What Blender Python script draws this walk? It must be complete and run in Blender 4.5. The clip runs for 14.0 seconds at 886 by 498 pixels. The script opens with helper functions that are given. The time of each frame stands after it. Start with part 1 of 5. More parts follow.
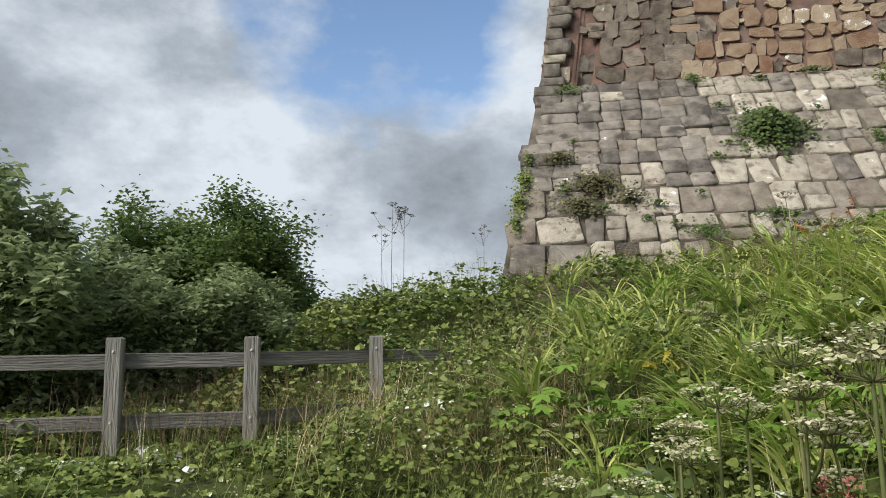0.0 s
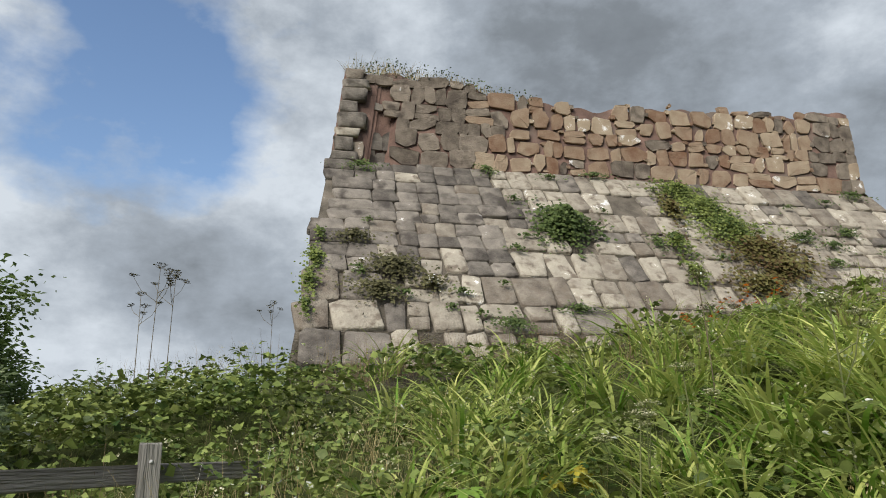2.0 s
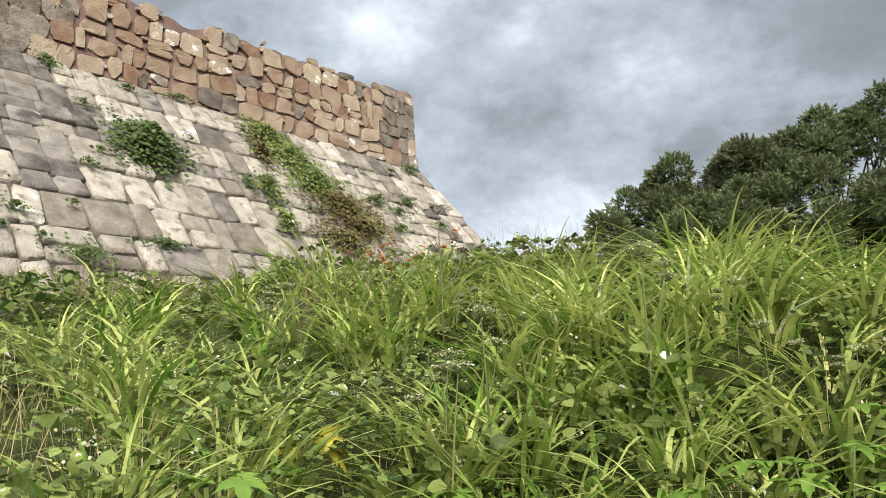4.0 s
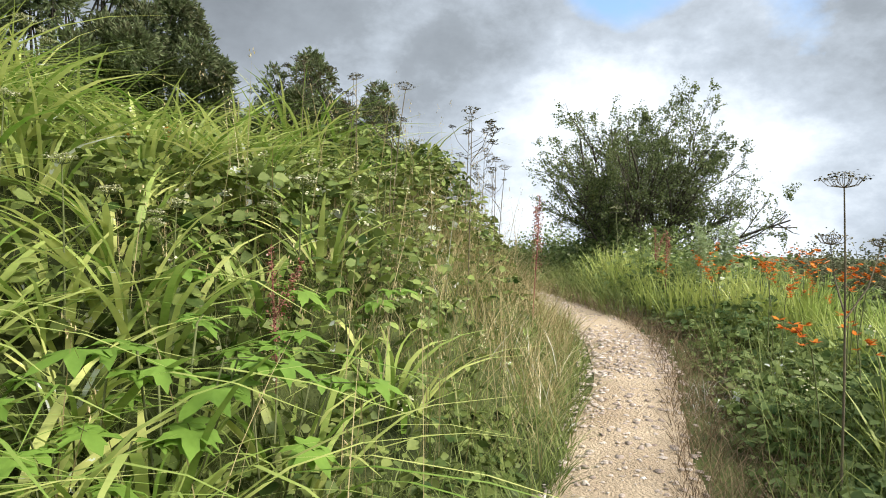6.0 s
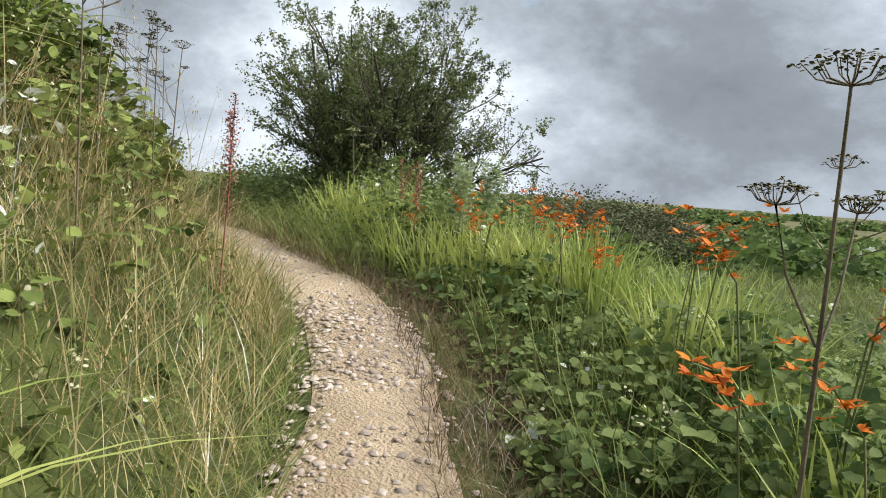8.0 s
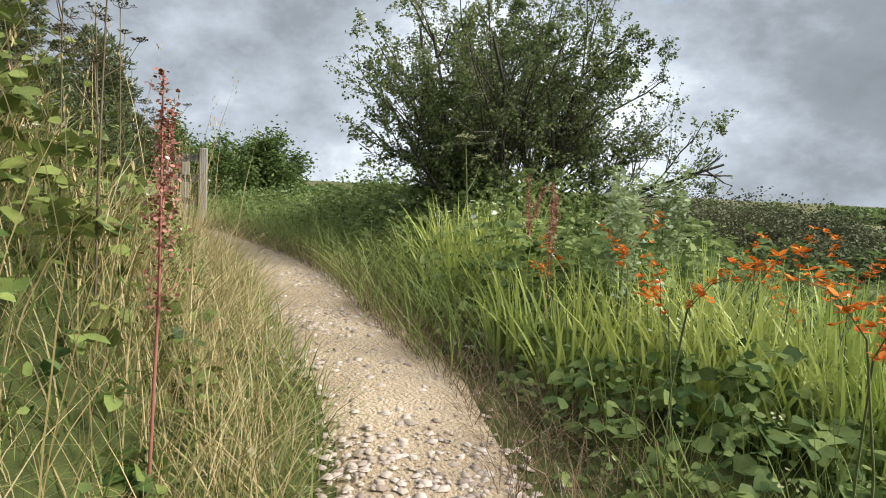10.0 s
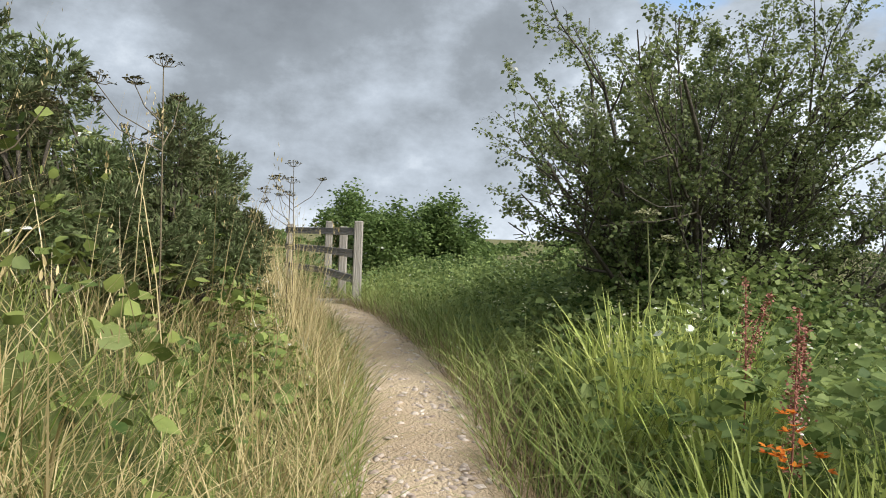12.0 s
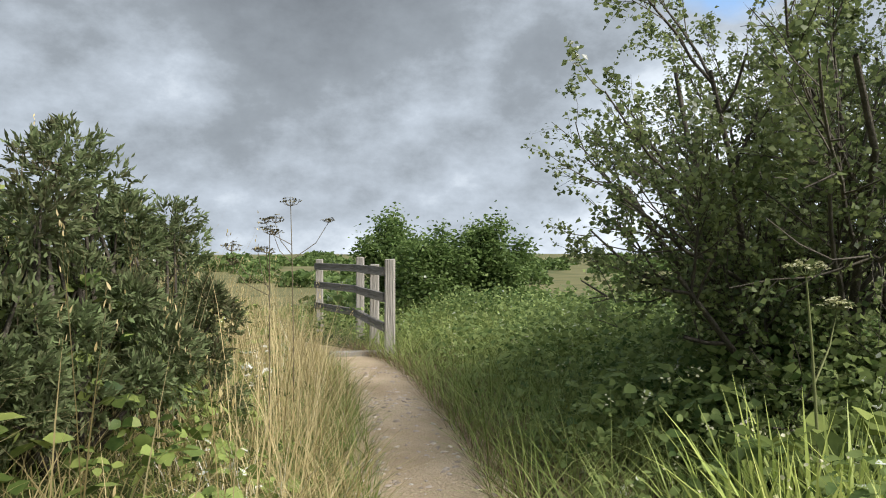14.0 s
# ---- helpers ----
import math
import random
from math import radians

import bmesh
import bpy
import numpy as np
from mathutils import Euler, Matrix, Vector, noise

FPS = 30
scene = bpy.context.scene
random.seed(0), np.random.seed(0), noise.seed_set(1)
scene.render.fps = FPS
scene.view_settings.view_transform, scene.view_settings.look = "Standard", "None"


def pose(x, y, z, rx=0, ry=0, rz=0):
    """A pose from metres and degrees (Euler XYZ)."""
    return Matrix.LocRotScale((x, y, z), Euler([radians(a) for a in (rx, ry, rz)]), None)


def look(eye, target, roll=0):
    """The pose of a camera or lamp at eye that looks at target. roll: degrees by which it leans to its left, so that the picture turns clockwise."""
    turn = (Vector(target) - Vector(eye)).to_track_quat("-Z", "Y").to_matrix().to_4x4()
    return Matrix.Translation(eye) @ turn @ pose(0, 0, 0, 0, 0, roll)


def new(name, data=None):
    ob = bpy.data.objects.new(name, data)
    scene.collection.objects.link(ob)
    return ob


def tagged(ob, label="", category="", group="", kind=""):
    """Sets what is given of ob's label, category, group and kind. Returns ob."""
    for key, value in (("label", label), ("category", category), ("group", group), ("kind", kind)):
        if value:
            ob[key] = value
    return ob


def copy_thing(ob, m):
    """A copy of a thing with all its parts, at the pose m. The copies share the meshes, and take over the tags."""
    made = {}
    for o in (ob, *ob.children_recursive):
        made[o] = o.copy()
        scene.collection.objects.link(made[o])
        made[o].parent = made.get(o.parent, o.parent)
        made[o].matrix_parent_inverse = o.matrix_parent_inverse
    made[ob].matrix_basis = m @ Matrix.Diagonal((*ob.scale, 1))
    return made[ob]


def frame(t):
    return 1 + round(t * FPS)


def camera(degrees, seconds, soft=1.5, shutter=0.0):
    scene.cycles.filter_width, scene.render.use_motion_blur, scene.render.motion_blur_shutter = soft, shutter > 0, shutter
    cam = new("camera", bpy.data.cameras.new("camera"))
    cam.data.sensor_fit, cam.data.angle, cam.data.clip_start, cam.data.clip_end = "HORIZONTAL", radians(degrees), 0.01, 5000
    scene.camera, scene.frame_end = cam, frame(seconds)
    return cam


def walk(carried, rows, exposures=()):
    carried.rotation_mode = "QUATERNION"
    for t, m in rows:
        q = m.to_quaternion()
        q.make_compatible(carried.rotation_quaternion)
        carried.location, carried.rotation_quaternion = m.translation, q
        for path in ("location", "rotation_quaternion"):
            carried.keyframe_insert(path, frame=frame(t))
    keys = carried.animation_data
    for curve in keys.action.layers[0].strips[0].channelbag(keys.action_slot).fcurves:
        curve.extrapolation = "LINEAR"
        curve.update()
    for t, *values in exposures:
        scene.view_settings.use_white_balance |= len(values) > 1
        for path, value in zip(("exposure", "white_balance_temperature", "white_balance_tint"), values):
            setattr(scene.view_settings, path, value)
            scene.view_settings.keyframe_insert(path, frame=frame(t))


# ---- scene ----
cam = camera(62.5, 14.0, 1.0)
PATH = [
    (0, (2.802, 0.484, 1.5), (2.491, 2.444, 1.744), -0.5),
    (0.5, (2.517, 1.056, 1.511), (2.323, 3.021, 1.83), -0.2),
    (1, (2.244, 1.596, 1.508), (2.209, 3.556, 1.904), -0.0),
    (1.5, (1.959, 2.137, 1.53), (2.125, 4.076, 1.993), -0.1),
    (2, (1.717, 2.682, 1.579), (2.105, 4.58, 2.076), -0.3),
    (2.2, (1.619, 2.884, 1.582), (2.095, 4.76, 2.086), -0.4),
    (4.3, (0.955, 4.986, 1.648), (2.632, 6.033, 1.946), -1.3),
    (4.5, (0.981, 5.15, 1.65), (2.767, 6.012, 1.906), -1.5),
    (5, (1.121, 5.479, 1.608), (3.087, 5.808, 1.76), -1.4),
    (5.5, (1.442, 5.686, 1.637), (3.424, 5.428, 1.688), -0.1),
    (6, (1.96, 5.768, 1.604), (3.799, 4.982, 1.603), 1.5),
    (6.5, (2.497, 5.676, 1.607), (4.093, 4.472, 1.532), 2.0),
    (7, (2.995, 5.298, 1.559), (4.401, 3.88, 1.437), 3.1),
    (7.2, (3.185, 5.129, 1.578), (4.564, 3.686, 1.448), 3.7),
    (9.3, (5.059, 3.145, 1.765), (6.652, 1.953, 1.56), 3.4),
    (9.5, (5.22, 3.025, 1.791), (6.833, 1.858, 1.597), 2.9),
    (10, (5.661, 2.771, 1.827), (7.329, 1.681, 1.659), 2.7),
    (10.5, (5.972, 2.517, 1.887), (7.711, 1.536, 1.766), 2.0),
    (11, (6.254, 2.324, 1.993), (8.057, 1.465, 1.903), 2.5),
    (11.5, (6.578, 2.136, 2.01), (8.435, 1.394, 1.961), 2.3),
    (12, (6.894, 1.89, 2.069), (8.788, 1.249, 2.039), 2.1),
    (12.5, (7.252, 1.725, 2.12), (9.166, 1.145, 2.108), 1.5),
    (13, (7.676, 1.581, 2.156), (9.601, 1.037, 2.163), 1.2),
    (13.5, (8.057, 1.438, 2.209), (9.986, 0.913, 2.233), 0.7),
    (14, (8.494, 1.323, 2.34), (10.427, 0.809, 2.355), -0.0),
]
walk(cam, [(t, look(eye, target, roll)) for t, eye, target, roll in PATH],
     [(0.0, 0.25), (1.0, 0.2), (2.2, 0.1), (4.3, 0.85), (5.0, 1.0), (6.0, 0.9), (7.0, 0.6), (9.5, 0.7), (14.0, 0.68)])

# ---- sky and sun ----
SUN_DIR = Vector((-0.52, -0.55, 0.66)).normalized()
world = bpy.data.worlds.new("sky")
scene.world = world
world.use_nodes = True
wt = world.node_tree
wt.nodes.clear()


def wnode(kind, **inputs):
    n = wt.nodes.new(kind)
    for key, value in inputs.items():
        n.inputs[key].default_value = value
    return n


w_out = wnode("ShaderNodeOutputWorld")
w_sky = wnode("ShaderNodeTexSky")
w_sky.sky_type = "NISHITA"
w_sky.sun_disc = False
w_sky.sun_elevation = math.asin(SUN_DIR.z)
w_sky.sun_rotation = math.atan2(SUN_DIR.x, SUN_DIR.y)
w_sky.air_density, w_sky.dust_density, w_sky.ozone_density = 1.0, 0.6, 2.2
w_bg_sky = wnode("ShaderNodeBackground", Strength=0.15)
w_bg_cloud = wnode("ShaderNodeBackground", Strength=1.0)
w_mix = wnode("ShaderNodeMixShader")
w_co = wnode("ShaderNodeTexCoord")
w_sep = wnode("ShaderNodeSeparateXYZ")
w_low = wnode("ShaderNodeMapRange")
w_low.inputs["From Min"].default_value, w_low.inputs["From Max"].default_value = 0.0, 0.42
w_low.inputs["To Min"].default_value, w_low.inputs["To Max"].default_value = 0.16, 0.0
w_sum = wnode("ShaderNodeMath")
w_sum.operation = "ADD"
w_map = wnode("ShaderNodeMapping")
w_map.inputs["Location"].default_value = (1.9, 0.6, 0.3)
w_map.inputs["Scale"].default_value = (1.0, 1.0, 1.6)
w_cov = wnode("ShaderNodeTexNoise", Scale=2.6, Detail=9.0, Roughness=0.57, Distortion=0.0)
w_shade = wnode("ShaderNodeTexNoise", Scale=3.1, Detail=9.0, Roughness=0.61, Distortion=0.0)
w_cov_ramp = wnode("ShaderNodeValToRGB")
w_cov_ramp.color_ramp.elements[0].position, w_cov_ramp.color_ramp.elements[1].position = 0.29, 0.43
w_col = wnode("ShaderNodeValToRGB")
cr = w_col.color_ramp
cr.elements[0].position, cr.elements[0].color = 0.10, (0.125, 0.14, 0.158, 1)
cr.elements[1].position, cr.elements[1].color = 0.65, (0.62, 0.675, 0.735, 1)
e = cr.elements.new(0.36)
e.color = (0.215, 0.242, 0.272, 1)
e = cr.elements.new(0.50)
e.color = (0.355, 0.40, 0.455, 1)
wl = wt.links.new
wl(w_co.outputs["Generated"], w_sep.inputs[0])
wl(w_sep.outputs["Z"], w_low.inputs["Value"])
wl(w_co.outputs["Generated"], w_map.inputs["Vector"])
wl(w_map.outputs[0], w_cov.inputs["Vector"])
wl(w_map.outputs[0], w_shade.inputs["Vector"])
wl(w_cov.outputs[0], w_sum.inputs[0])
wl(w_low.outputs[0], w_sum.inputs[1])


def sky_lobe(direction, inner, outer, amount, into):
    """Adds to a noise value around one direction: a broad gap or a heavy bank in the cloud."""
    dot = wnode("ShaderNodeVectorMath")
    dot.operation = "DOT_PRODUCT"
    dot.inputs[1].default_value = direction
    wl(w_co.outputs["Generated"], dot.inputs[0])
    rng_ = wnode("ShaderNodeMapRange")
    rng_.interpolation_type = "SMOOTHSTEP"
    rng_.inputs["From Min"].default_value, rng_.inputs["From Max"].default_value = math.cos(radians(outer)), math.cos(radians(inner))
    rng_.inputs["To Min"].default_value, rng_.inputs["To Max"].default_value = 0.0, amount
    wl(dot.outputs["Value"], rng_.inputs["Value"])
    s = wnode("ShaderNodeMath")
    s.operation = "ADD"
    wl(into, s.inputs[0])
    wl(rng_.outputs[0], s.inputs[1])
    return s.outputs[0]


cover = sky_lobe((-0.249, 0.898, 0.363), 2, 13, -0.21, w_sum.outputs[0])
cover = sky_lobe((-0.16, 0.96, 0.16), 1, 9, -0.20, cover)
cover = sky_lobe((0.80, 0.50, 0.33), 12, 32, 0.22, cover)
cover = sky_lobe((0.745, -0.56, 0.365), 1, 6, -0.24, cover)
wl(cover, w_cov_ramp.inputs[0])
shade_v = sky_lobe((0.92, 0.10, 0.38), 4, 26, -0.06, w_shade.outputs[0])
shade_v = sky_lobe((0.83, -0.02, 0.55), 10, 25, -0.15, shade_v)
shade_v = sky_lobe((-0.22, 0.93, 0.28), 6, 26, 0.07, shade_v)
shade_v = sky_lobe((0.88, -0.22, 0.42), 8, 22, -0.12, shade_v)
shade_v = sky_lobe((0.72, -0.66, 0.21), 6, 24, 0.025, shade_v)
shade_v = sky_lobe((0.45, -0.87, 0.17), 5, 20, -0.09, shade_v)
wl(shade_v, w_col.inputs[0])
wl(w_sky.outputs[0], w_bg_sky.inputs[0])
wl(w_col.outputs[0], w_bg_cloud.inputs[0])
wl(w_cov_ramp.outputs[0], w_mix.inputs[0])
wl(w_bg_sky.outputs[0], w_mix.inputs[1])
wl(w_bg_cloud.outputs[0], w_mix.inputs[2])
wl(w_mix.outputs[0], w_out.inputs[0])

sun = new("sun", bpy.data.lights.new("sun", "SUN"))
sun.data.energy = 3.8
sun.data.angle = radians(32)
sun.data.color = (1.0, 0.95, 0.87)
sun.matrix_world = look(SUN_DIR * 50, (0, 0, 0))

# ---- materials ----


def material(name, colors, rough=0.7, scale=4.0, fine=60.0, bump=0.3, bump_scale=30.0, island=0.0, rand=0.0, through_light=0.0, spec=0.2, stain=None, stain_scale=0.7, grain=None):
    """Colours from dark to light along noise, per-piece variation, fine grain and relief."""
    m = bpy.data.materials.new(name)
    m.use_nodes = True
    nt = m.node_tree
    nt.nodes.clear()
    L = nt.links.new
    N = nt.nodes.new
    out = N("ShaderNodeOutputMaterial")
    bsdf = N("ShaderNodeBsdfPrincipled")
    bsdf.inputs["Roughness"].default_value = rough
    bsdf.inputs["Specular IOR Level"].default_value = spec
    co = N("ShaderNodeTexCoord")
    geo = N("ShaderNodeNewGeometry")
    big, small = N("ShaderNodeTexNoise"), N("ShaderNodeTexNoise")
    big.inputs["Scale"].default_value, big.inputs["Detail"].default_value = scale, 5
    small.inputs["Scale"].default_value, small.inputs["Detail"].default_value = fine, 4
    place = geo.outputs["Position"]
    if grain:
        mp = N("ShaderNodeMapping")
        mp.inputs["Scale"].default_value = grain
        L(co.outputs["Object"], mp.inputs["Vector"])
        place = mp.outputs[0]
    for t in (big, small):
        L(place, t.inputs["Vector"])
    mixv = N("ShaderNodeMath")
    mixv.operation = "MULTIPLY_ADD"
    L(small.outputs[0], mixv.inputs[0])
    mixv.inputs[1].default_value = 0.45
    half = N("ShaderNodeMath")
    half.operation = "MULTIPLY_ADD"
    L(big.outputs[0], half.inputs[0])
    half.inputs[1].default_value, half.inputs[2].default_value = 1.3, -0.36
    L(half.outputs[0], mixv.inputs[2])
    value = mixv.outputs[0]
    if island or rand:
        src = geo.outputs["Random Per Island"] if island else N("ShaderNodeObjectInfo").outputs["Random"]
        amount = island or rand
        vary = N("ShaderNodeMath")
        vary.operation = "MULTIPLY_ADD"
        L(src, vary.inputs[0])
        vary.inputs[1].default_value = amount
        shift = N("ShaderNodeMath")
        shift.operation = "MULTIPLY_ADD"
        L(value, shift.inputs[0])
        shift.inputs[1].default_value, shift.inputs[2].default_value = 1 - 0.6 * amount, -0.2 * amount
        L(shift.outputs[0], vary.inputs[2])
        value = vary.outputs[0]
    ramp = N("ShaderNodeValToRGB")
    els = ramp.color_ramp.elements
    for i, c in enumerate(colors):
        pos = 0.12 + 0.76 * i / max(1, len(colors) - 1)
        el = els[0] if i == 0 else (els[1] if i == len(colors) - 1 else els.new(pos))
        el.position, el.color = pos, (*c, 1)
    L(value, ramp.inputs[0])
    color = ramp.outputs[0]
    if stain:
        st = N("ShaderNodeTexNoise")
        st.inputs["Scale"].default_value, st.inputs["Detail"].default_value = stain_scale, 6
        L(geo.outputs["Position"], st.inputs["Vector"])
        sr = N("ShaderNodeValToRGB")
        sr.color_ramp.elements[0].position, sr.color_ramp.elements[1].position = 0.52, 0.66
        L(st.outputs[0], sr.inputs[0])
        mx = N("ShaderNodeMix")
        mx.data_type = "RGBA"
        L(sr.outputs[0], mx.inputs["Factor"])
        L(color, mx.inputs[6])
        mx.inputs[7].default_value = (*stain, 1)
        color = mx.outputs[2]
    L(color, bsdf.inputs["Base Color"])
    if bump:
        bn = N("ShaderNodeTexNoise")
        bn.inputs["Scale"].default_value, bn.inputs["Detail"].default_value = bump_scale, 6
        L(place, bn.inputs["Vector"])
        b = N("ShaderNodeBump")
        b.inputs["Strength"].default_value, b.inputs["Distance"].default_value = bump, 0.03
        L(bn.outputs[0], b.inputs["Height"])
        L(b.outputs[0], bsdf.inputs["Normal"])
    if through_light:
        tr = N("ShaderNodeBsdfTranslucent")
        L(color, tr.inputs["Color"])
        ms = N("ShaderNodeMixShader")
        ms.inputs[0].default_value = through_light
        L(bsdf.outputs[0], ms.inputs[1])
        L(tr.outputs[0], ms.inputs[2])
        L(ms.outputs[0], out.inputs[0])
    else:
        L(bsdf.outputs[0], out.inputs[0])
    return m


M_GROUND = material("undergrowth", [(0.02, 0.028, 0.01), (0.05, 0.07, 0.02), (0.10, 0.12, 0.035)], 0.95, 1.2, 25, 0.8, 14)
M_FIELD = material("rough_field", [(0.06, 0.075, 0.025), (0.11, 0.125, 0.045), (0.20, 0.18, 0.085)], 0.95, 0.06, 1.4, 0.4, 2)
M_STUBBLE = material("stubble_field", [(0.15, 0.145, 0.065), (0.22, 0.205, 0.095), (0.30, 0.265, 0.14)], 0.95, 0.05, 1.4, 0.4, 2)
M_GRAVEL = material("gravel_path", [(0.33, 0.245, 0.16), (0.51, 0.39, 0.265), (0.63, 0.505, 0.36)], 0.9, 1.6, 90, 0.9, 55)
M_PEBBLE = material("pebble", [(0.28, 0.22, 0.18), (0.46, 0.375, 0.31), (0.64, 0.55, 0.48)], 0.85, 6, 120, 0.2, 80, island=0.6)
M_BRAMBLE = material("bramble_leaf", [(0.032, 0.066, 0.014), (0.068, 0.125, 0.023), (0.135, 0.21, 0.04), (0.30, 0.35, 0.10)], 0.5, 1.0, 40, 0.0, island=0.6, through_light=0.22)
M_BRAMBLE_DK = material("dark_bramble_leaf", [(0.038, 0.08, 0.02), (0.08, 0.15, 0.034), (0.155, 0.24, 0.058), (0.32, 0.39, 0.11)], 0.6, 1.0, 40, 0.0, island=0.6, through_light=0.22)
M_LUSH = material("sword_leaf", [(0.115, 0.255, 0.022), (0.25, 0.425, 0.045), (0.44, 0.59, 0.09), (0.68, 0.69, 0.24)], 0.45, 0.8, 30, 0.0, island=0.6, through_light=0.3)
M_GRASS = material("green_grass", [(0.10, 0.16, 0.03), (0.20, 0.27, 0.06), (0.34, 0.37, 0.13)], 0.6, 1.0, 30, 0.0, island=0.6, through_light=0.25)
M_STRAW = material("dry_grass", [(0.28, 0.22, 0.09), (0.48, 0.385, 0.18), (0.66, 0.55, 0.31)], 0.7, 1.0, 30, 0.0, island=0.7, through_light=0.2)
M_BROWN = material("dead_grass", [(0.10, 0.07, 0.04), (0.19, 0.135, 0.08), (0.3, 0.22, 0.13)], 0.8, 1.0, 30, 0.0, island=0.7, through_light=0.1)
M_TREE = material("hawthorn_leaf", [(0.055, 0.085, 0.032), (0.125, 0.165, 0.06), (0.26, 0.305, 0.12)], 0.45, 1.0, 30, 0.0, island=0.6, through_light=0.45)
M_SALLOW = material("sallow_leaf", [(0.055, 0.10, 0.025), (0.115, 0.18, 0.048), (0.20, 0.275, 0.09)], 0.5, 1.0, 30, 0.0, island=0.6, through_light=0.42)
M_HEDGE = material("hedge_leaf", [(0.05, 0.10, 0.028), (0.11, 0.185, 0.05), (0.20, 0.29, 0.085), (0.33, 0.40, 0.14)], 0.6, 1.0, 40, 0.0, island=0.6, through_light=0.4)
M_WOODS = material("far_wood_leaf", [(0.06, 0.078, 0.038), (0.125, 0.145, 0.07), (0.21, 0.205, 0.11)], 0.7, 0.2, 3, 0.0, island=0.4, through_light=0.15)
M_SILVER = material("silver_leaf", [(0.17, 0.23, 0.09), (0.29, 0.37, 0.16), (0.42, 0.50, 0.27)], 0.5, 1.0, 30, 0.0, island=0.6, through_light=0.42)
M_GORSE = material("gorse_shoot", [(0.085, 0.07, 0.04), (0.18, 0.13, 0.085), (0.145, 0.185, 0.085), (0.22, 0.30, 0.13)], 0.6, 2.2, 30, 0.0, island=0.35, through_light=0.32)
M_BARK = material("bark", [(0.03, 0.025, 0.02), (0.07, 0.06, 0.048), (0.13, 0.115, 0.09)], 0.9, 8, 80, 0.6, 60)
M_STEM = material("green_stem", [(0.06, 0.085, 0.025), (0.12, 0.15, 0.05), (0.2, 0.21, 0.09)], 0.7, 3, 60, 0.1, 60)
M_DEAD = material("dead_stem", [(0.06, 0.048, 0.032), (0.14, 0.115, 0.075), (0.24, 0.20, 0.13)], 0.85, 3, 60, 0.2, 60)
M_UMBEL = material("white_umbel", [(0.34, 0.35, 0.16), (0.54, 0.53, 0.31), (0.72, 0.69, 0.5)], 0.8, 5, 80, 0.0, island=0.6, through_light=0.2)
M_SEED = material("seed_head", [(0.05, 0.045, 0.02), (0.11, 0.10, 0.05), (0.2, 0.18, 0.1)], 0.85, 5, 80, 0.0, island=0.6)
M_ORANGE = material("orange_flower", [(0.50, 0.09, 0.01), (0.70, 0.17, 0.015), (0.80, 0.29, 0.035)], 0.55, 5, 80, 0.0, island=0.6, through_light=0.25)
M_DOCK = material("dock_seed", [(0.16, 0.05, 0.035), (0.34, 0.12, 0.085), (0.46, 0.22, 0.17)], 0.85, 5, 80, 0.0, island=0.7)
M_YELLOW = material("yellow_leaf", [(0.45, 0.36, 0.02), (0.62, 0.52, 0.04), (0.72, 0.63, 0.12)], 0.55, 5, 80, 0.0, island=0.5, through_light=0.25)
M_WOOD = material("weathered_post_wood", [(0.07, 0.065, 0.058), (0.20, 0.19, 0.17), (0.38, 0.365, 0.335)], 0.9, 6, 60, 0.9, 55, grain=(1, 1, 0.07))
M_RAIL = material("weathered_rail_wood", [(0.05, 0.046, 0.042), (0.14, 0.13, 0.12), (0.30, 0.285, 0.265)], 0.9, 6, 60, 0.9, 55, grain=(0.07, 1, 1))
M_PALEWOOD = material("pale_post_wood", [(0.15, 0.135, 0.115), (0.31, 0.285, 0.25), (0.46, 0.43, 0.39)], 0.9, 6, 60, 0.7, 55, grain=(1, 1, 0.07))
M_BOLT = material("steel_bolt", [(0.4, 0.4, 0.4), (0.55, 0.55, 0.55)], 0.4, 5, 50, 0.0)
M_STONE_LOW = material("pale_facing_stone", [(0.14, 0.115, 0.095), (0.35, 0.235, 0.18), (0.34, 0.29, 0.235), (0.43, 0.38, 0.305), (0.50, 0.455, 0.375)], 0.92, 3.2, 30, 1.0, 24, rand=0.55, stain=(0.21, 0.175, 0.14), stain_scale=4.6)
M_STONE_DK = material("grey_facing_stone", [(0.07, 0.062, 0.056), (0.16, 0.135, 0.12), (0.25, 0.20, 0.17), (0.33, 0.295, 0.255)], 0.92, 3.6, 34, 1.0, 24, rand=0.4, stain=(0.085, 0.074, 0.066), stain_scale=1.9)
M_STONE_OLD = material("weathered_rubble_stone", [(0.09, 0.074, 0.06), (0.19, 0.145, 0.115), (0.28, 0.215, 0.165), (0.35, 0.295, 0.24)], 0.92, 4.0, 34, 1.0, 24, rand=0.45, stain=(0.11, 0.09, 0.075), stain_scale=2.2)
M_STONE_UP = material("tan_rubble_stone", [(0.21, 0.118, 0.075), (0.42, 0.215, 0.125), (0.385, 0.26, 0.165), (0.41, 0.315, 0.215), (0.46, 0.375, 0.275)], 0.92, 3.4, 34, 1.0, 24, rand=0.6)
M_MORTAR_UP = material("earth_mortar", [(0.075, 0.048, 0.04), (0.155, 0.097, 0.08), (0.24, 0.155, 0.125)], 0.95, 2.5, 40, 1.0, 22, stain=(0.15, 0.12, 0.10), stain_scale=0.6)
M_MORTAR_LOW = material("dark_mortar", [(0.06, 0.053, 0.042), (0.14, 0.12, 0.098), (0.23, 0.20, 0.165)], 0.95, 2.5, 40, 1.0, 22)
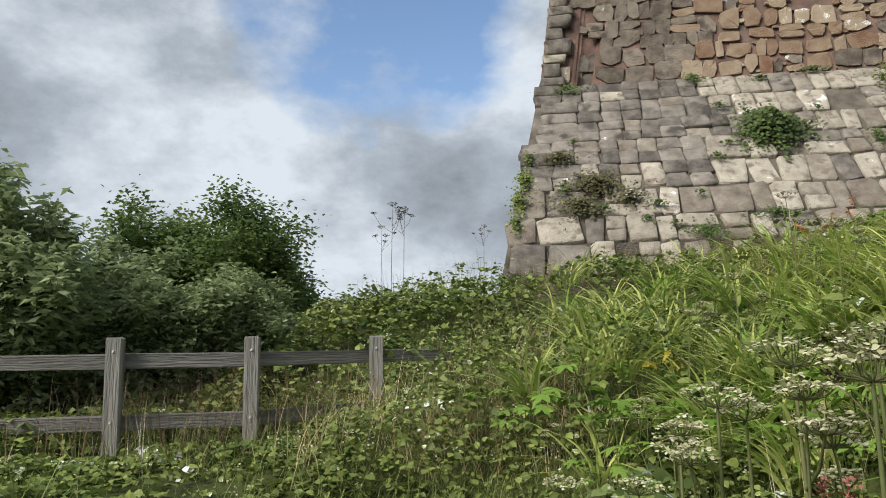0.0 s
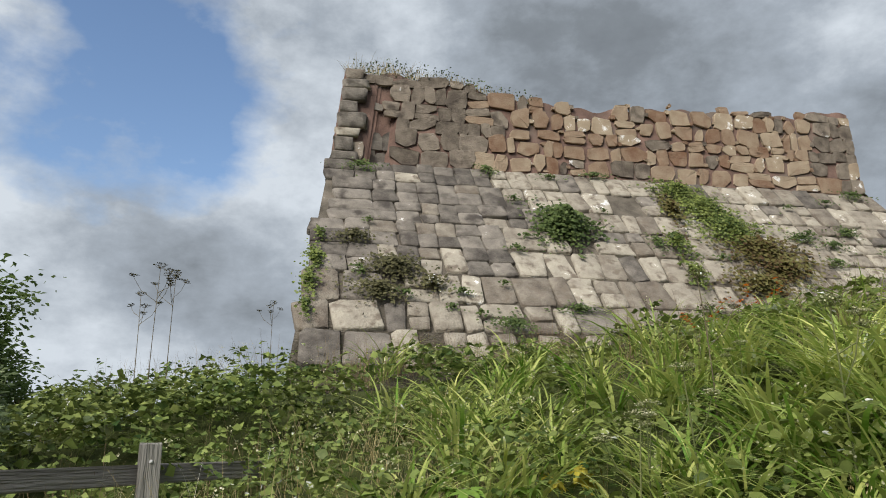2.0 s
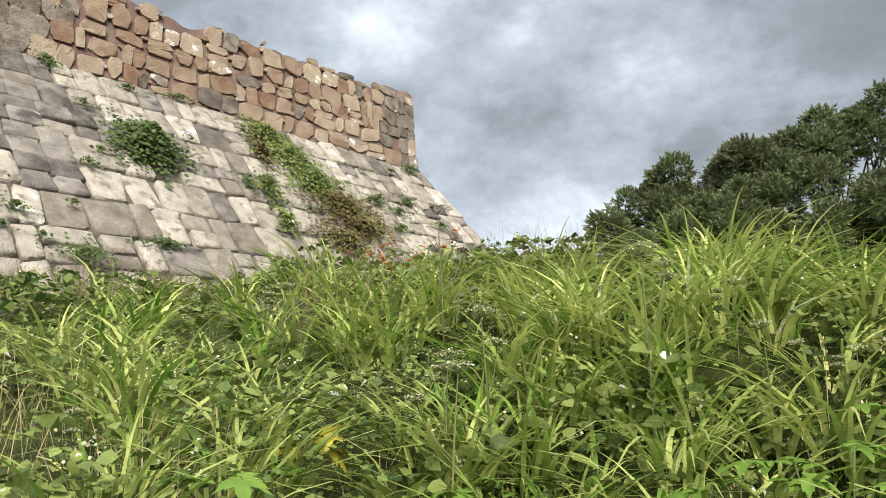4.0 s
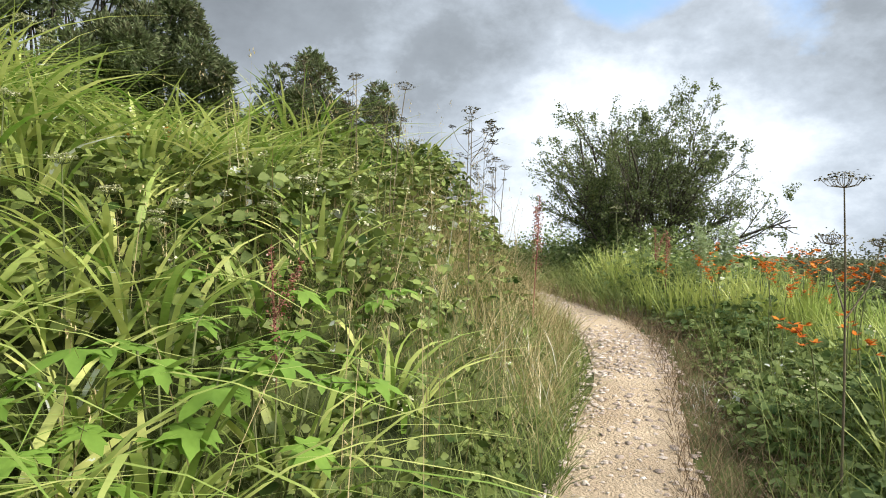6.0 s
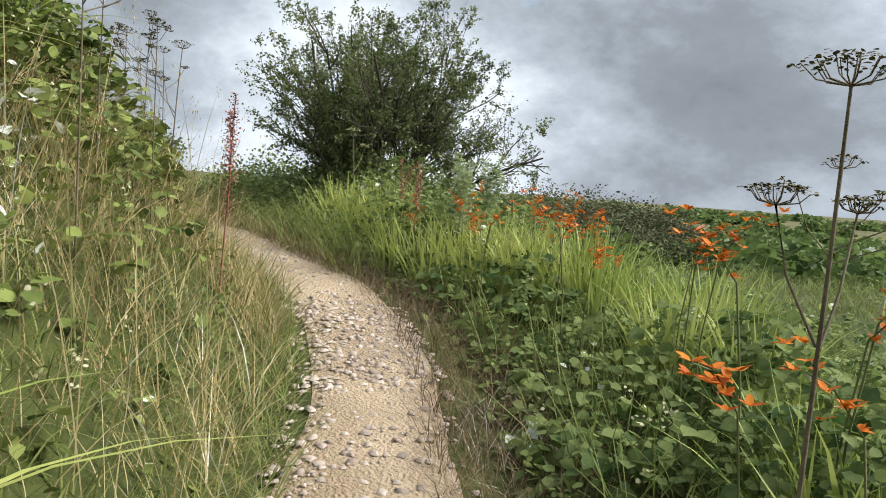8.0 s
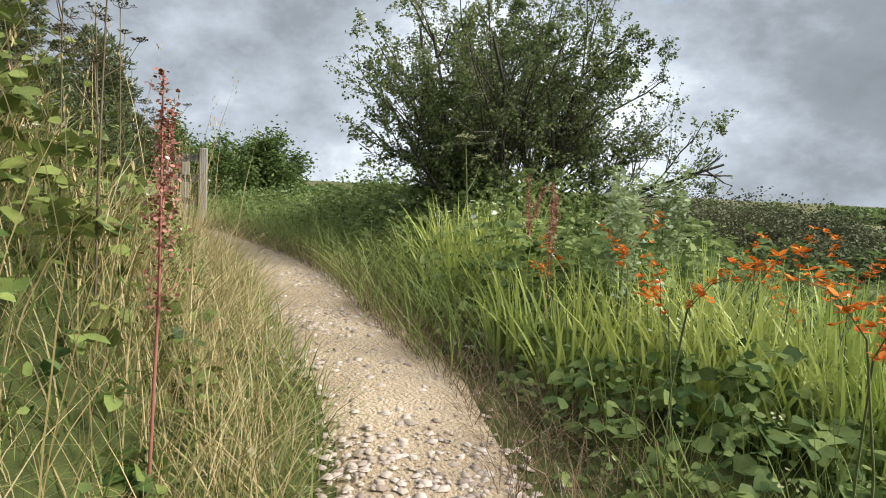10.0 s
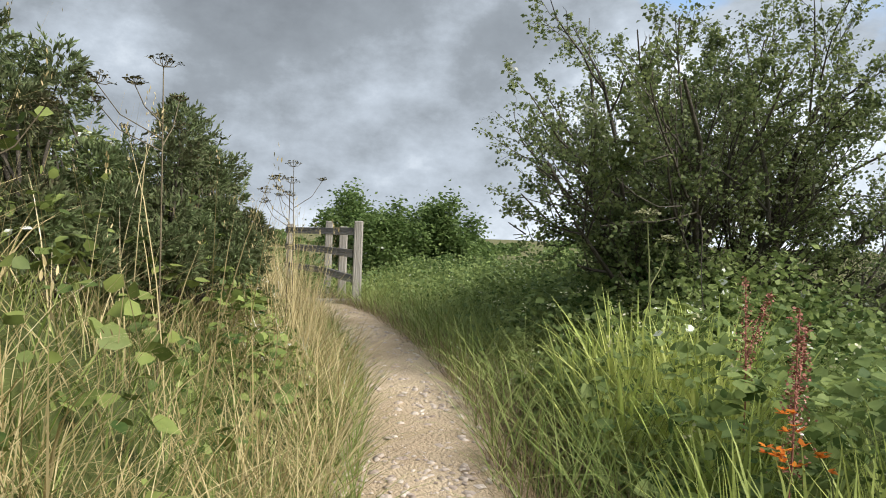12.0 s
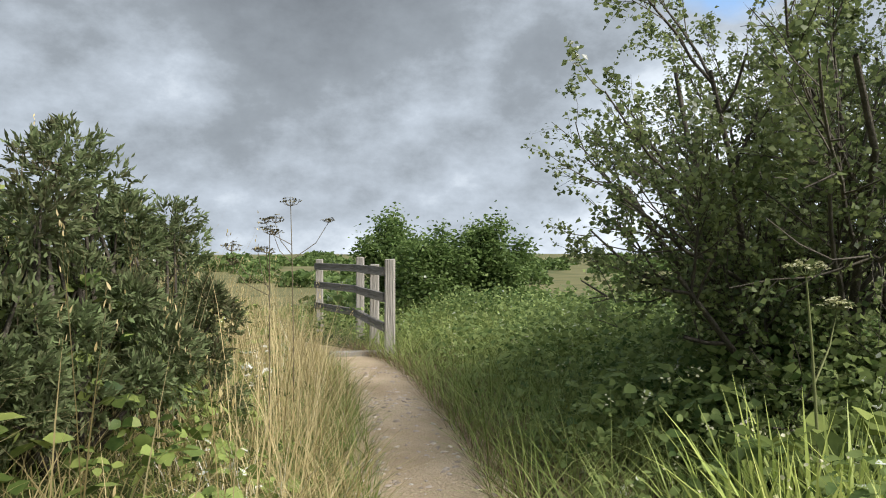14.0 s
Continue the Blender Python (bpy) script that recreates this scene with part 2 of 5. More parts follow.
M_WALL = material("pale_render", [(0.5, 0.49, 0.46), (0.7, 0.69, 0.66)], 0.9, 1, 10, 0.0)
M_SLATE = material("slate_roof", [(0.08, 0.08, 0.09), (0.15, 0.15, 0.16)], 0.8, 1, 10, 0.0)

# ---- mesh helpers ----
RNG = np.random.default_rng(7)


def quad_mesh(name, V, F, mat, smooth=False, idx=None):
    """A mesh from numpy arrays of corners and four-cornered faces."""
    me = bpy.data.meshes.new(name)
    V = np.asarray(V, np.float32)
    F = np.asarray(F, np.int32)
    me.vertices.add(len(V))
    me.vertices.foreach_set("co", V.ravel())
    me.loops.add(F.size)
    me.loops.foreach_set("vertex_index", F.ravel())
    me.polygons.add(len(F))
    me.polygons.foreach_set("loop_start", np.arange(0, F.size, 4, dtype=np.int32))
    me.polygons.foreach_set("loop_total", np.full(len(F), 4, np.int32))
    if smooth:
        me.polygons.foreach_set("use_smooth", np.ones(len(F), bool))
    for m in mat if isinstance(mat, (list, tuple)) else (mat,):
        me.materials.append(m)
    if idx is not None:
        me.polygons.foreach_set("material_index", np.asarray(idx, np.int32))
    me.update()
    return me


def merged(pieces):
    """Joins (V, F) pairs."""
    vs, fs, n = [], [], 0
    for V, F in pieces:
        if len(V):
            vs.append(V)
            fs.append(F + n)
            n += len(V)
    return np.concatenate(vs), np.concatenate(fs)


def part(name, data, mat, parent, label="", smooth=False):
    """One mesh object under a thing or a part."""
    me = data if isinstance(data, bpy.types.Mesh) else quad_mesh(name, *data, mat, smooth)
    ob = new(name, me)
    ob.parent = parent
    if label:
        ob["label"] = label
    return ob


def empty(name, x, y, z, label, category, group="", turn=0.0, size=1.0):
    ob = new(name)
    ob.location = (x, y, z)
    ob.rotation_euler = (0, 0, turn)
    ob.scale = (size,) * 3
    return tagged(ob, label, category, group)


def unit(a):
    return a / np.maximum(1e-9, np.linalg.norm(a, axis=-1, keepdims=True))


def blades(base, h, w, az, lean, curl, segs=3, taper=1.6):
    """Arching strips: grass blades and sword-shaped leaves."""
    n = len(base)
    t = np.linspace(0, 1, segs + 1)
    out = np.stack([np.cos(az), np.sin(az), np.zeros(n)], 1)
    tw = az + np.pi / 2 + RNG.normal(0, 0.5, n)
    side = np.stack([np.cos(tw), np.sin(tw), np.zeros(n)], 1)
    run = h[:, None] * (lean[:, None] * t + curl[:, None] * t**2.2)
    up = h[:, None] * (t - 0.55 * curl[:, None] * t**2.6 - 0.25 * lean[:, None] * t)
    wid = w[:, None] * np.clip(1.0 - t**taper, 0.04, 1) * (0.75 + 0.25 * np.minimum(1, t * 5))
    mid = base[:, None] + out[:, None] * run[..., None]
    mid[..., 2] += up
    V = np.stack([mid - side[:, None] * wid[..., None] / 2, mid + side[:, None] * wid[..., None] / 2], 2)
    k = np.arange(n)[:, None] * (2 * (segs + 1)) + np.arange(segs)[None] * 2
    F = np.stack([k, k + 1, k + 3, k + 2], -1).reshape(-1, 4)
    return V.reshape(-1, 3), F


LEAF_T = np.array([0, 0.28, 0.28, 0.66, 0.66, 1.0, 0.3, 0.66])
LEAF_S = np.array([0, -0.5, 0.5, -0.40, 0.40, 0, 0, 0])
LEAF_H = np.array([0, 0.0, 0.0, -0.02, -0.02, -0.14, -0.07, -0.09])
LEAF_F = np.array([[0, 1, 6, 2], [1, 3, 7, 6], [6, 7, 4, 2], [3, 5, 4, 7]])


def leaves(pos, axis, normal, size, aspect=0.75):
    """Folded pointed leaves of four faces each."""
    a = unit(axis)
    s = unit(np.cross(normal, a))
    nn = np.cross(a, s)
    size = np.broadcast_to(size, len(pos))[:, None, None]
    V = pos[:, None] + size * (a[:, None] * LEAF_T[:, None] + s[:, None] * (LEAF_S * aspect)[:, None] + nn[:, None] * LEAF_H[:, None])
    F = (np.arange(len(pos))[:, None, None] * 8 + LEAF_F).reshape(-1, 4)
    return V.reshape(-1, 3), F


LEAF1_F = np.array([[0, 1, 2, 3]])


def small_leaves(pos, axis, normal, size, aspect=0.7):
    """Folded lozenge leaves of one face each, for crowns."""
    a = unit(axis)
    s = unit(np.cross(normal, a))
    nn = np.cross(a, s)
    size = np.broadcast_to(size, len(pos))[:, None, None]
    T, S, H = np.array([0, 0.45, 1.0, 0.45]), np.array([0, -0.5, 0, 0.5]) * aspect, np.array([0, 0.1, -0.05, 0.1])
    V = pos[:, None] + size * (a[:, None] * T[:, None] + s[:, None] * S[:, None] + nn[:, None] * H[:, None])
    return V.reshape(-1, 3), (np.arange(len(pos))[:, None, None] * 4 + LEAF1_F).reshape(-1, 4)


def tube(points, radii, sides=5):
    """A bent, tapered tube along points."""
    P = np.asarray(points, float)
    d = unit(np.gradient(P, axis=0))
    ref = np.where(np.abs(d[:, 2:3]) > 0.9, np.array([[1.0, 0, 0]]), np.array([[0, 0, 1.0]]))
    u = unit(np.cross(d, ref))
    v = np.cross(d, u)
    a = np.arange(sides) * 2 * np.pi / sides
    V = P[:, None] + np.asarray(radii, float)[:, None, None] * (u[:, None] * np.cos(a)[:, None] + v[:, None] * np.sin(a)[:, None])
    k = np.arange(len(P) - 1)[:, None] * sides + np.arange(sides)[None]
    k2 = np.arange(len(P) - 1)[:, None] * sides + (np.arange(sides)[None] + 1) % sides
    F = np.stack([k, k2, k2 + sides, k + sides], -1).reshape(-1, 4)
    return V.reshape(-1, 3), F


def box(cx, cy, cz, sx, sy, sz, bevel=0.0, jitter=0.0):
    """A box with chamfered edges, as a bmesh-made mesh turned into arrays."""
    bm = bmesh.new()
    bmesh.ops.create_cube(bm, size=1)
    for v in bm.verts:
        v.co = Vector((v.co.x * sx, v.co.y * sy, v.co.z * sz))
    if bevel:
        bmesh.ops.bevel(bm, geom=bm.edges[:], offset=bevel, segments=1, affect="EDGES")
    for v in bm.verts:
        v.co += Vector((RNG.normal(0, 1), RNG.normal(0, 1), RNG.normal(0, 1))) * jitter + Vector((cx, cy, cz))
    me = bpy.data.meshes.new("block")
    bm.to_mesh(me)
    bm.free()
    return me


def vnoise(x, y, scale, seed=0):
    """Smooth value noise on the plane, 0 to 1."""
    x, y = np.asarray(x) / scale + 37.7 * seed, np.asarray(y) / scale - 21.3 * seed
    xi, yi = np.floor(x), np.floor(y)
    fx, fy = x - xi, y - yi
    fx, fy = fx * fx * (3 - 2 * fx), fy * fy * (3 - 2 * fy)

    def rnd(a, b):
        s = np.sin(a * 127.1 + b * 311.7 + seed * 17.3) * 43758.5453
        return s - np.floor(s)

    return (rnd(xi, yi) * (1 - fx) + rnd(xi + 1, yi) * fx) * (1 - fy) + (rnd(xi, yi + 1) * (1 - fx) + rnd(xi + 1, yi + 1) * fx) * fy


def ss(a, b, x):
    t = np.clip((x - a) / (b - a), 0, 1)
    return t * t * (3 - 2 * t)


# ---- the lie of the land ----
TRACK = np.array([
    (26.0, -60.0, -2.5), (9.5, -14.0, -0.4), (5.2, -5.0, -0.15), (4.2, -2.5, -0.1), (2.8, 0.48, 0.0), (1.9, 2.3, 0.03), (1.15, 4.1, 0.1), (1.0, 5.0, 0.12), (1.3, 5.6, 0.11), (1.9, 5.8, 0.09),
    (2.55, 5.65, 0.08), (3.1, 5.2, 0.08), (4.28, 4.14, 0.2), (5.34, 3.2, 0.3), (6.3, 2.47, 0.47), (7.22, 1.8, 0.61), (8.47, 1.18, 0.82),
    (10.03, 0.87, 0.93), (11.85, 0.44, 1.0), (14.5, 0.12, 1.0), (17.2, 0.05, 1.0), (19.5, 0.7, 0.96), (24.0, 3.0, 0.9)])


def refine(P, n):
    """A smooth curve through the points."""
    out = []
    for i in range(len(P) - 1):
        p0, p1, p2, p3 = P[max(0, i - 1)], P[i], P[i + 1], P[min(len(P) - 1, i + 2)]
        for t in np.arange(n) / n:
            out.append(0.5 * (2 * p1 + (p2 - p0) * t + (2 * p0 - 5 * p1 + 4 * p2 - p3) * t**2 + (3 * p1 - p0 - 3 * p2 + p3) * t**3))
    out.append(P[-1])
    return np.array(out)


LINE = refine(TRACK, 6)


def along(x, y):
    """Signed distance from the middle of the footpath (the hill's side is positive), and the path's height there."""
    x, y = np.atleast_1d(np.asarray(x, float)), np.atleast_1d(np.asarray(y, float))
    best, sgn, zp = np.full(x.shape, 1e9), np.ones(x.shape), np.zeros(x.shape)
    for a, b in zip(LINE[:-1], LINE[1:]):
        d = b[:2] - a[:2]
        t = np.clip(((x - a[0]) * d[0] + (y - a[1]) * d[1]) / (d @ d), 0, 1)
        px, py = a[0] + t * d[0], a[1] + t * d[1]
        dist = np.hypot(x - px, y - py)
        near = dist < best
        best = np.where(near, dist, best)
        sgn = np.where(near, np.sign(d[0] * (y - py) - d[1] * (x - px) + 1e-9), sgn)
        zp = np.where(near, a[2] + t * (b[2] - a[2]), zp)
    return best * sgn, zp


def land(x, y):
    """Height of the ground."""
    x, y = np.atleast_1d(np.asarray(x, float)), np.atleast_1d(np.asarray(y, float))
    d, zp = along(x, y)
    west, east = np.maximum(ss(-5, 1.5, x) * ss(8.8, 12, y), ss(-1.5, 3.0, x)), 1 - ss(11.5, 17, x)
    up = np.maximum(0, d - 0.5)
    north = ss(-2.0, 2.5, y)
    rise = north * (0.85 * ss(0.45, 1.8, d) * (0.12 + 0.88 * ss(3.8, 6.8, x)) * (1 - 0.55 * ss(8.5, 11.0, x)) * (0.25 + 0.75 * east) + up * (0.05 + 0.25 * west * east))
    cap = 0.5 + west * (2.05 + 0.05 * np.clip(x - 2, 0, 17)) * (0.25 + 0.75 * np.maximum(east, ss(8, 14, y)))
    rise = np.where(rise > cap * 0.6, cap - cap * 0.4 * np.exp(-(rise - cap * 0.6) / (cap * 0.4)), rise)
    down = np.maximum(0, -d - 2.5)
    fall = -0.02 * np.minimum(2.5, np.maximum(0, -d - 0.6)) - 0.11 * np.minimum(down, 40) * ss(0, 4, down)
    z = zp + np.where(d > 0, rise, fall)
    bump = (vnoise(x, y, 1.3, 1) - 0.5) * 0.22 + (vnoise(x, y, 0.5, 2) - 0.5) * 0.10
    z = z + bump * ss(0.5, 1.6, np.abs(d))
    r = np.hypot(x - 6, y - 6)
    far = -8 + 10 * ss(250, 2200, r) + (vnoise(x, y, 260, 3) - 0.5) * 7 * ss(120, 500, r)
    return z + (far - z) * ss(45, 190, r)


# nonuniform grid: fine near the path, out to the horizon
def spread(lo, hi, step):
    core = np.arange(lo, hi + step / 2, step)
    out, s, p = [], step, hi
    while p < 4200:
        s *= 1.22
        p += s
        out.append(p - hi)
    out = np.array(out)
    return np.concatenate([lo - out[::-1], core, hi + out])


gx, gy = spread(-7, 21, 0.22), spread(-7, 18, 0.22)
GX, GY = np.meshgrid(gx, gy)
GZ = land(GX.ravel(), GY.ravel())
nx = len(gx)
k = (np.arange(len(gy) - 1)[:, None] * nx + np.arange(nx - 1)[None])
gf = np.stack([k, k + 1, k + nx + 1, k + nx], -1).reshape(-1, 4)
gv = np.stack([GX.ravel(), GY.ravel(), GZ], 1)
gc = gv[gf].mean(1)
gd, _ = along(gc[:, 0], gc[:, 1])
far_r, far_a = np.hypot(gc[:, 0] - 6, gc[:, 1] - 6), np.degrees(np.arctan2(gc[:, 1] - 2, gc[:, 0] - 5))
far_face = (far_r > 42).astype(int)
ground = new("ground", quad_mesh("ground", gv, gf, [M_GROUND, M_FIELD, M_STUBBLE], True, far_face + ((far_r > 95) & (far_r < 420) & (far_a > -98) & (far_a < -63))))
tagged(ground, "rough hillside ground under grass and brambles", "ground", kind="structure")

# footpath: a strip with a worn, wavering edge
pts = refine(TRACK, 24)[24 * 3 + 14:]
tang = unit(np.gradient(pts[:, :2], axis=0))
nrm = np.stack([-tang[:, 1], tang[:, 0]], 1)
arc = np.concatenate([[0], np.cumsum(np.linalg.norm(np.diff(pts[:, :2], axis=0), axis=1))])
cross = np.array([-1, -0.8, -0.5, -0.2, 0.1, 0.4, 0.7, 0.9, 1.0])
wl_, wr_ = 0.33 + 0.11 * vnoise(arc, 0 * arc, 0.7, 5), 0.36 + 0.12 * vnoise(arc, 0 * arc, 0.6, 6)
grow_w = 0.09 * ss(9.0, 10.8, pts[:, 0])
wl_, wr_ = wl_ + grow_w - 0.10 * ss(5.5, 6.5, pts[:, 0]) * (1 - ss(8.6, 9.6, pts[:, 0])), wr_ + grow_w
off = np.where(cross[None] > 0, cross[None] * wl_[:, None], cross[None] * wr_[:, None])
px, py = pts[:, 0, None] + nrm[:, 0, None] * off, pts[:, 1, None] + nrm[:, 1, None] * off
pz = land(px.ravel(), py.ravel()).reshape(px.shape) + 0.022 - 0.018 * np.abs(cross[None]) ** 3 + 0.012 * (vnoise(px, py, 0.25, 8) - 0.5)
nc = len(cross)
k = np.arange(len(pts) - 1)[:, None] * nc + np.arange(nc - 1)[None]
footpath = new("path", quad_mesh("path", np.stack([px, py, pz], -1).reshape(-1, 3), np.stack([k, k + nc, k + nc + 1, k + 1], -1).reshape(-1, 4), M_GRAVEL, True))
tagged(footpath, "narrow footpath of pale trodden gravel between brambles", "path", kind="structure")

# ---- the stone rampart ----


def slope_y(z):
    return 16.3 + (z - 3.5) * 0.86


def left_x(z):
    return 1.7 + (z - 3.3) * 0.136


def right_x(z):
    return 19.2 - np.minimum(z - 3.5, 5.0) * 0.14


def top_z(x):
    xs = [1.5, 2.8, 3.9, 5.8, 7.5, 9.9, 11.0, 12.6, 15.5, 16.6, 17.6, 18.7]
    zs = [11.3, 11.35, 11.42, 11.28, 10.95, 10.82, 10.95, 11.08, 11.12, 11.2, 11.5, 11.42]
    return np.interp(x, xs, zs)


rampart = empty("stone_rampart", 10, 20, 3, "ruined rampart with sloping pale stone base and tan rubble parapet", "ruin")
RU = np.linspace(0, 1, 150)


def hollow(x):
    """How far the parapet is broken back beside each of its corners."""
    return 0.42 * float(ss(3.3, 3.45, x) * (1 - ss(3.85, 4.0, x)))


def rampart_ring(u):
    ring = []
    for z, y in ((1.8, slope_y(1.8)), (8.5, slope_y(8.5)), (8.52, 20.78)):
        rx = left_x(z) + u * (right_x(z) - left_x(z))
        ring.append((rx, y + (0.035 if z < 8.51 else 0.04 + hollow(rx)), z))
    x = left_x(11) + u * (right_x(11) - left_x(11))
    t = top_z(x) - 0.1 + 0.06 * math.sin(u * 91)
    ring += [(x, 21.02, t), (x, 21.8, t - 0.08), (x, 22.4, t - 0.5), (x, 25.5, 1.8)]
    return ring


rings = np.array([rampart_ring(u) for u in RU])
nr = rings.shape[1]
k = np.arange(len(RU) - 1)[:, None] * nr + np.arange(nr)[None]
k2 = np.arange(len(RU) - 1)[:, None] * nr + (np.arange(nr)[None] + 1) % nr
rf = np.stack([k, k + nr, k2 + nr, k2], -1).reshape(-1, 4)
caps = []
for base_i in (0, (len(RU) - 1) * nr):
    caps += [[base_i + 0, base_i + 1, base_i + 5, base_i + 6], [base_i + 1, base_i + 2, base_i + 3, base_i + 5], [base_i + 3, base_i + 4, base_i + 5, base_i + 5]]
rf = np.concatenate([rf, np.array(caps)])
ridx = np.array([0 if i % nr == 0 else 1 for i in range((len(RU) - 1) * nr)] + [0, 1, 1, 0, 1, 1])
core_v = rings.reshape(-1, 3) - np.array([10, 20, 3])
ok = np.array([len(set(f)) == 4 for f in rf])
rampart_core = part("rubble_core", quad_mesh("rubble_core", core_v, rf[ok], [M_MORTAR_LOW, M_MORTAR_UP], False, ridx[ok]), None, rampart, "dark earthy mortar and rubble")


def stone_mesh(seed, square):
    """A worn facing stone: an uneven eight-cornered face, rounded shoulders, unit size."""
    rng = np.random.default_rng(seed)
    c = 0.42 if square else 0.27
    x = np.array([0.5, 0.5, c, -c, -0.5, -0.5, -c, c]) + rng.normal(0, 0.04 if square else 0.05, 8)
    y = np.array([-c, c, 0.5, 0.5, c, -c, -0.5, -0.5]) + rng.normal(0, 0.03 if square else 0.085, 8)
    rows = []
    for sc, z in ((1.0, -0.6), (1.0, 0.22), (0.955, 0.40), (0.68, 0.5)):
        rows.append(np.stack([x * sc, y * sc, np.full(8, z) + (rng.normal(0, 0.05, 8) if z > 0.3 else 0)], 1))
    V = np.concatenate(rows)
    i = np.arange(8)
    F = [np.stack([i + 8 * q, (i + 1) % 8 + 8 * q, (i + 1) % 8 + 8 * (q + 1), i + 8 * (q + 1)], 1) for q in range(3)]
    F.append(np.array([[24, 25, 26, 27], [24, 27, 28, 31], [28, 29, 30, 31]]))
    return V, np.concatenate(F)


SQUARE = [[quad_mesh("facing_stone", *stone_mesh(100 + i, True), m) for i in range(16)] for m in (M_STONE_LOW, M_STONE_DK)]

lower_face = new("sloping_face")
lower_face.parent = rampart
lower_face["label"] = "battered face of large pale grey blocks"
footing = new("footing_courses")
footing.parent = rampart
footing["label"] = "lowest courses of large worn grey blocks"
upper_face = new("parapet")
upper_face.parent = rampart
upper_face["label"] = "upright parapet of tan and reddish rubble stone"
O = Vector((10, 20, 3))
rs = random.Random(11)
up_dir = Vector((0, 0.86, 1)).normalized()
out_dir = Vector((1, 0, 0)).cross(up_dir).normalized()
basis_slope = Matrix((Vector((1, 0, 0)), up_dir, out_dir)).transposed().to_4x4()


def lay(parent, meshes, centre, basis, w, h, thick, turn):
    ob = new("stone", rs.choice(meshes))
    ob.parent = parent
    ob.matrix_basis = Matrix.Translation(centre - O) @ basis @ Matrix.Rotation(turn, 4, "Z") @ Matrix.Diagonal((w, h, thick, 1))
    return ob


# courses of the sloping face: long headers below and to the east, small worn blocks in the old patch at the corner
def old_patch(x, z):
    return x < 6.6 + 0.5 * math.sin(z * 3.1) and z > 5.1 + 0.25 * math.sin(x * 1.7)


z = 2.75
while z < 8.45:
    hh = rs.choice((0.62, 0.74, 0.86, 0.98))
    if z + hh * up_dir.z > 8.2:
        hh = (8.47 - z) / up_dir.z
    dz = hh * up_dir.z
    x = left_x(z + dz / 2) + rs.uniform(-0.05, 0.05)
    skew = rs.gauss(0, 0.02)
    while x < right_x(z + dz / 2) - 0.2:
        old = old_patch(x, z + dz / 2)
        w = rs.uniform(0.42, 0.66) if old else (rs.uniform(0.42, 0.66) if rs.random() < 0.75 else rs.uniform(0.66, 0.95))
        w = min(w, right_x(z + dz / 2) - x)
        if x < 2.6 and w < 0.7:
            w = rs.uniform(0.75, 1.05)
        cut = (0.0, rs.uniform(0.42, 0.58), 1.0) if old or (x > 2.6 and rs.random() < 0.26) else (0.0, 1.0)
        for c0, c1 in zip(cut[:-1], cut[1:]):
            zc, hs = z + dz * (c0 + c1) / 2, hh * (c1 - c0)
            gone = (zc < 3.5 and 6.4 < x < 11.5 and rs.random() < 0.65) or (zc < 3.4 and rs.random() < 0.15) or (2.7 < x < 4.3 and 3.6 < zc < 5.4 and rs.random() < 0.3) or (not old and rs.random() < 0.02)
            dark = (x < 3.4 + 0.5 * math.sin(zc * 2) and rs.random() < 0.8) or (old and rs.random() < 0.85) or rs.random() < 0.10
            if gone:
                continue
            c = Vector((x + w / 2 + skew * zc, slope_y(zc) + rs.uniform(-0.03, 0.05), zc + rs.uniform(-0.02, 0.02)))
            gap = rs.uniform(0.0, 0.02) if old else rs.uniform(0.02, 0.075)
            lay(footing if zc < 5.3 else lower_face, SQUARE[1 if dark else 0], c, basis_slope, w - gap, hs * (rs.uniform(0.95, 1.02) if old else rs.uniform(0.9, 0.98)) - gap * 0.6, rs.uniform(0.12, 0.2), rs.gauss(0, 0.03 if old else 0.045))
        x += w
    z += dz
# random rubble of the parapet: rough stones bedded in wide mortar


def rubble_mesh(poly, proud, mat):
    """A flat-faced rough stone with the given outline, in x and z, its back in the wall."""
    n = len(poly)
    verts = []
    for sc, y in ((1.0, 0.10), (1.0, -proud * 0.7), (0.955, -proud)):
        verts += [(px * sc + rs.gauss(0, 0.006), y + rs.gauss(0, 0.008), pz * sc + rs.gauss(0, 0.006)) for px, pz in poly]
    verts.append((0, -proud - rs.uniform(-0.01, 0.012), 0))
    faces = [(q * n + i, q * n + (i + 1) % n, (q + 1) * n + (i + 1) % n, (q + 1) * n + i) for q in range(2) for i in range(n)]
    faces += [(2 * n + i, 2 * n + (i + 1) % n, 3 * n) for i in range(n)]
    me = bpy.data.meshes.new("rubble_stone")
    me.from_pydata(verts, [], faces)
    me.materials.append(mat)
    return me


# squared corner blocks at the open end
z, row = 8.55, 0
while z < 11.2:
    hh = rs.uniform(0.26, 0.48)
    w = (0.72, 0.5, 0.64)[row % 3]
    lo = left_x(z + hh / 2)
    c = Vector((lo + w / 2, 20.76 + (z + hh / 2 - 8.5) * 0.068, z + hh / 2))
    ob = new("quoin", rs.choice(SQUARE[rs.choice((0, 1, 1))]))
    ob.parent = upper_face
    ob.matrix_basis = Matrix.Translation(c - O) @ Matrix.Rotation(math.pi / 2, 4, "X") @ Matrix.Diagonal((w, hh - 0.02, 0.26, 1))
    z, row = z + hh, row + 1


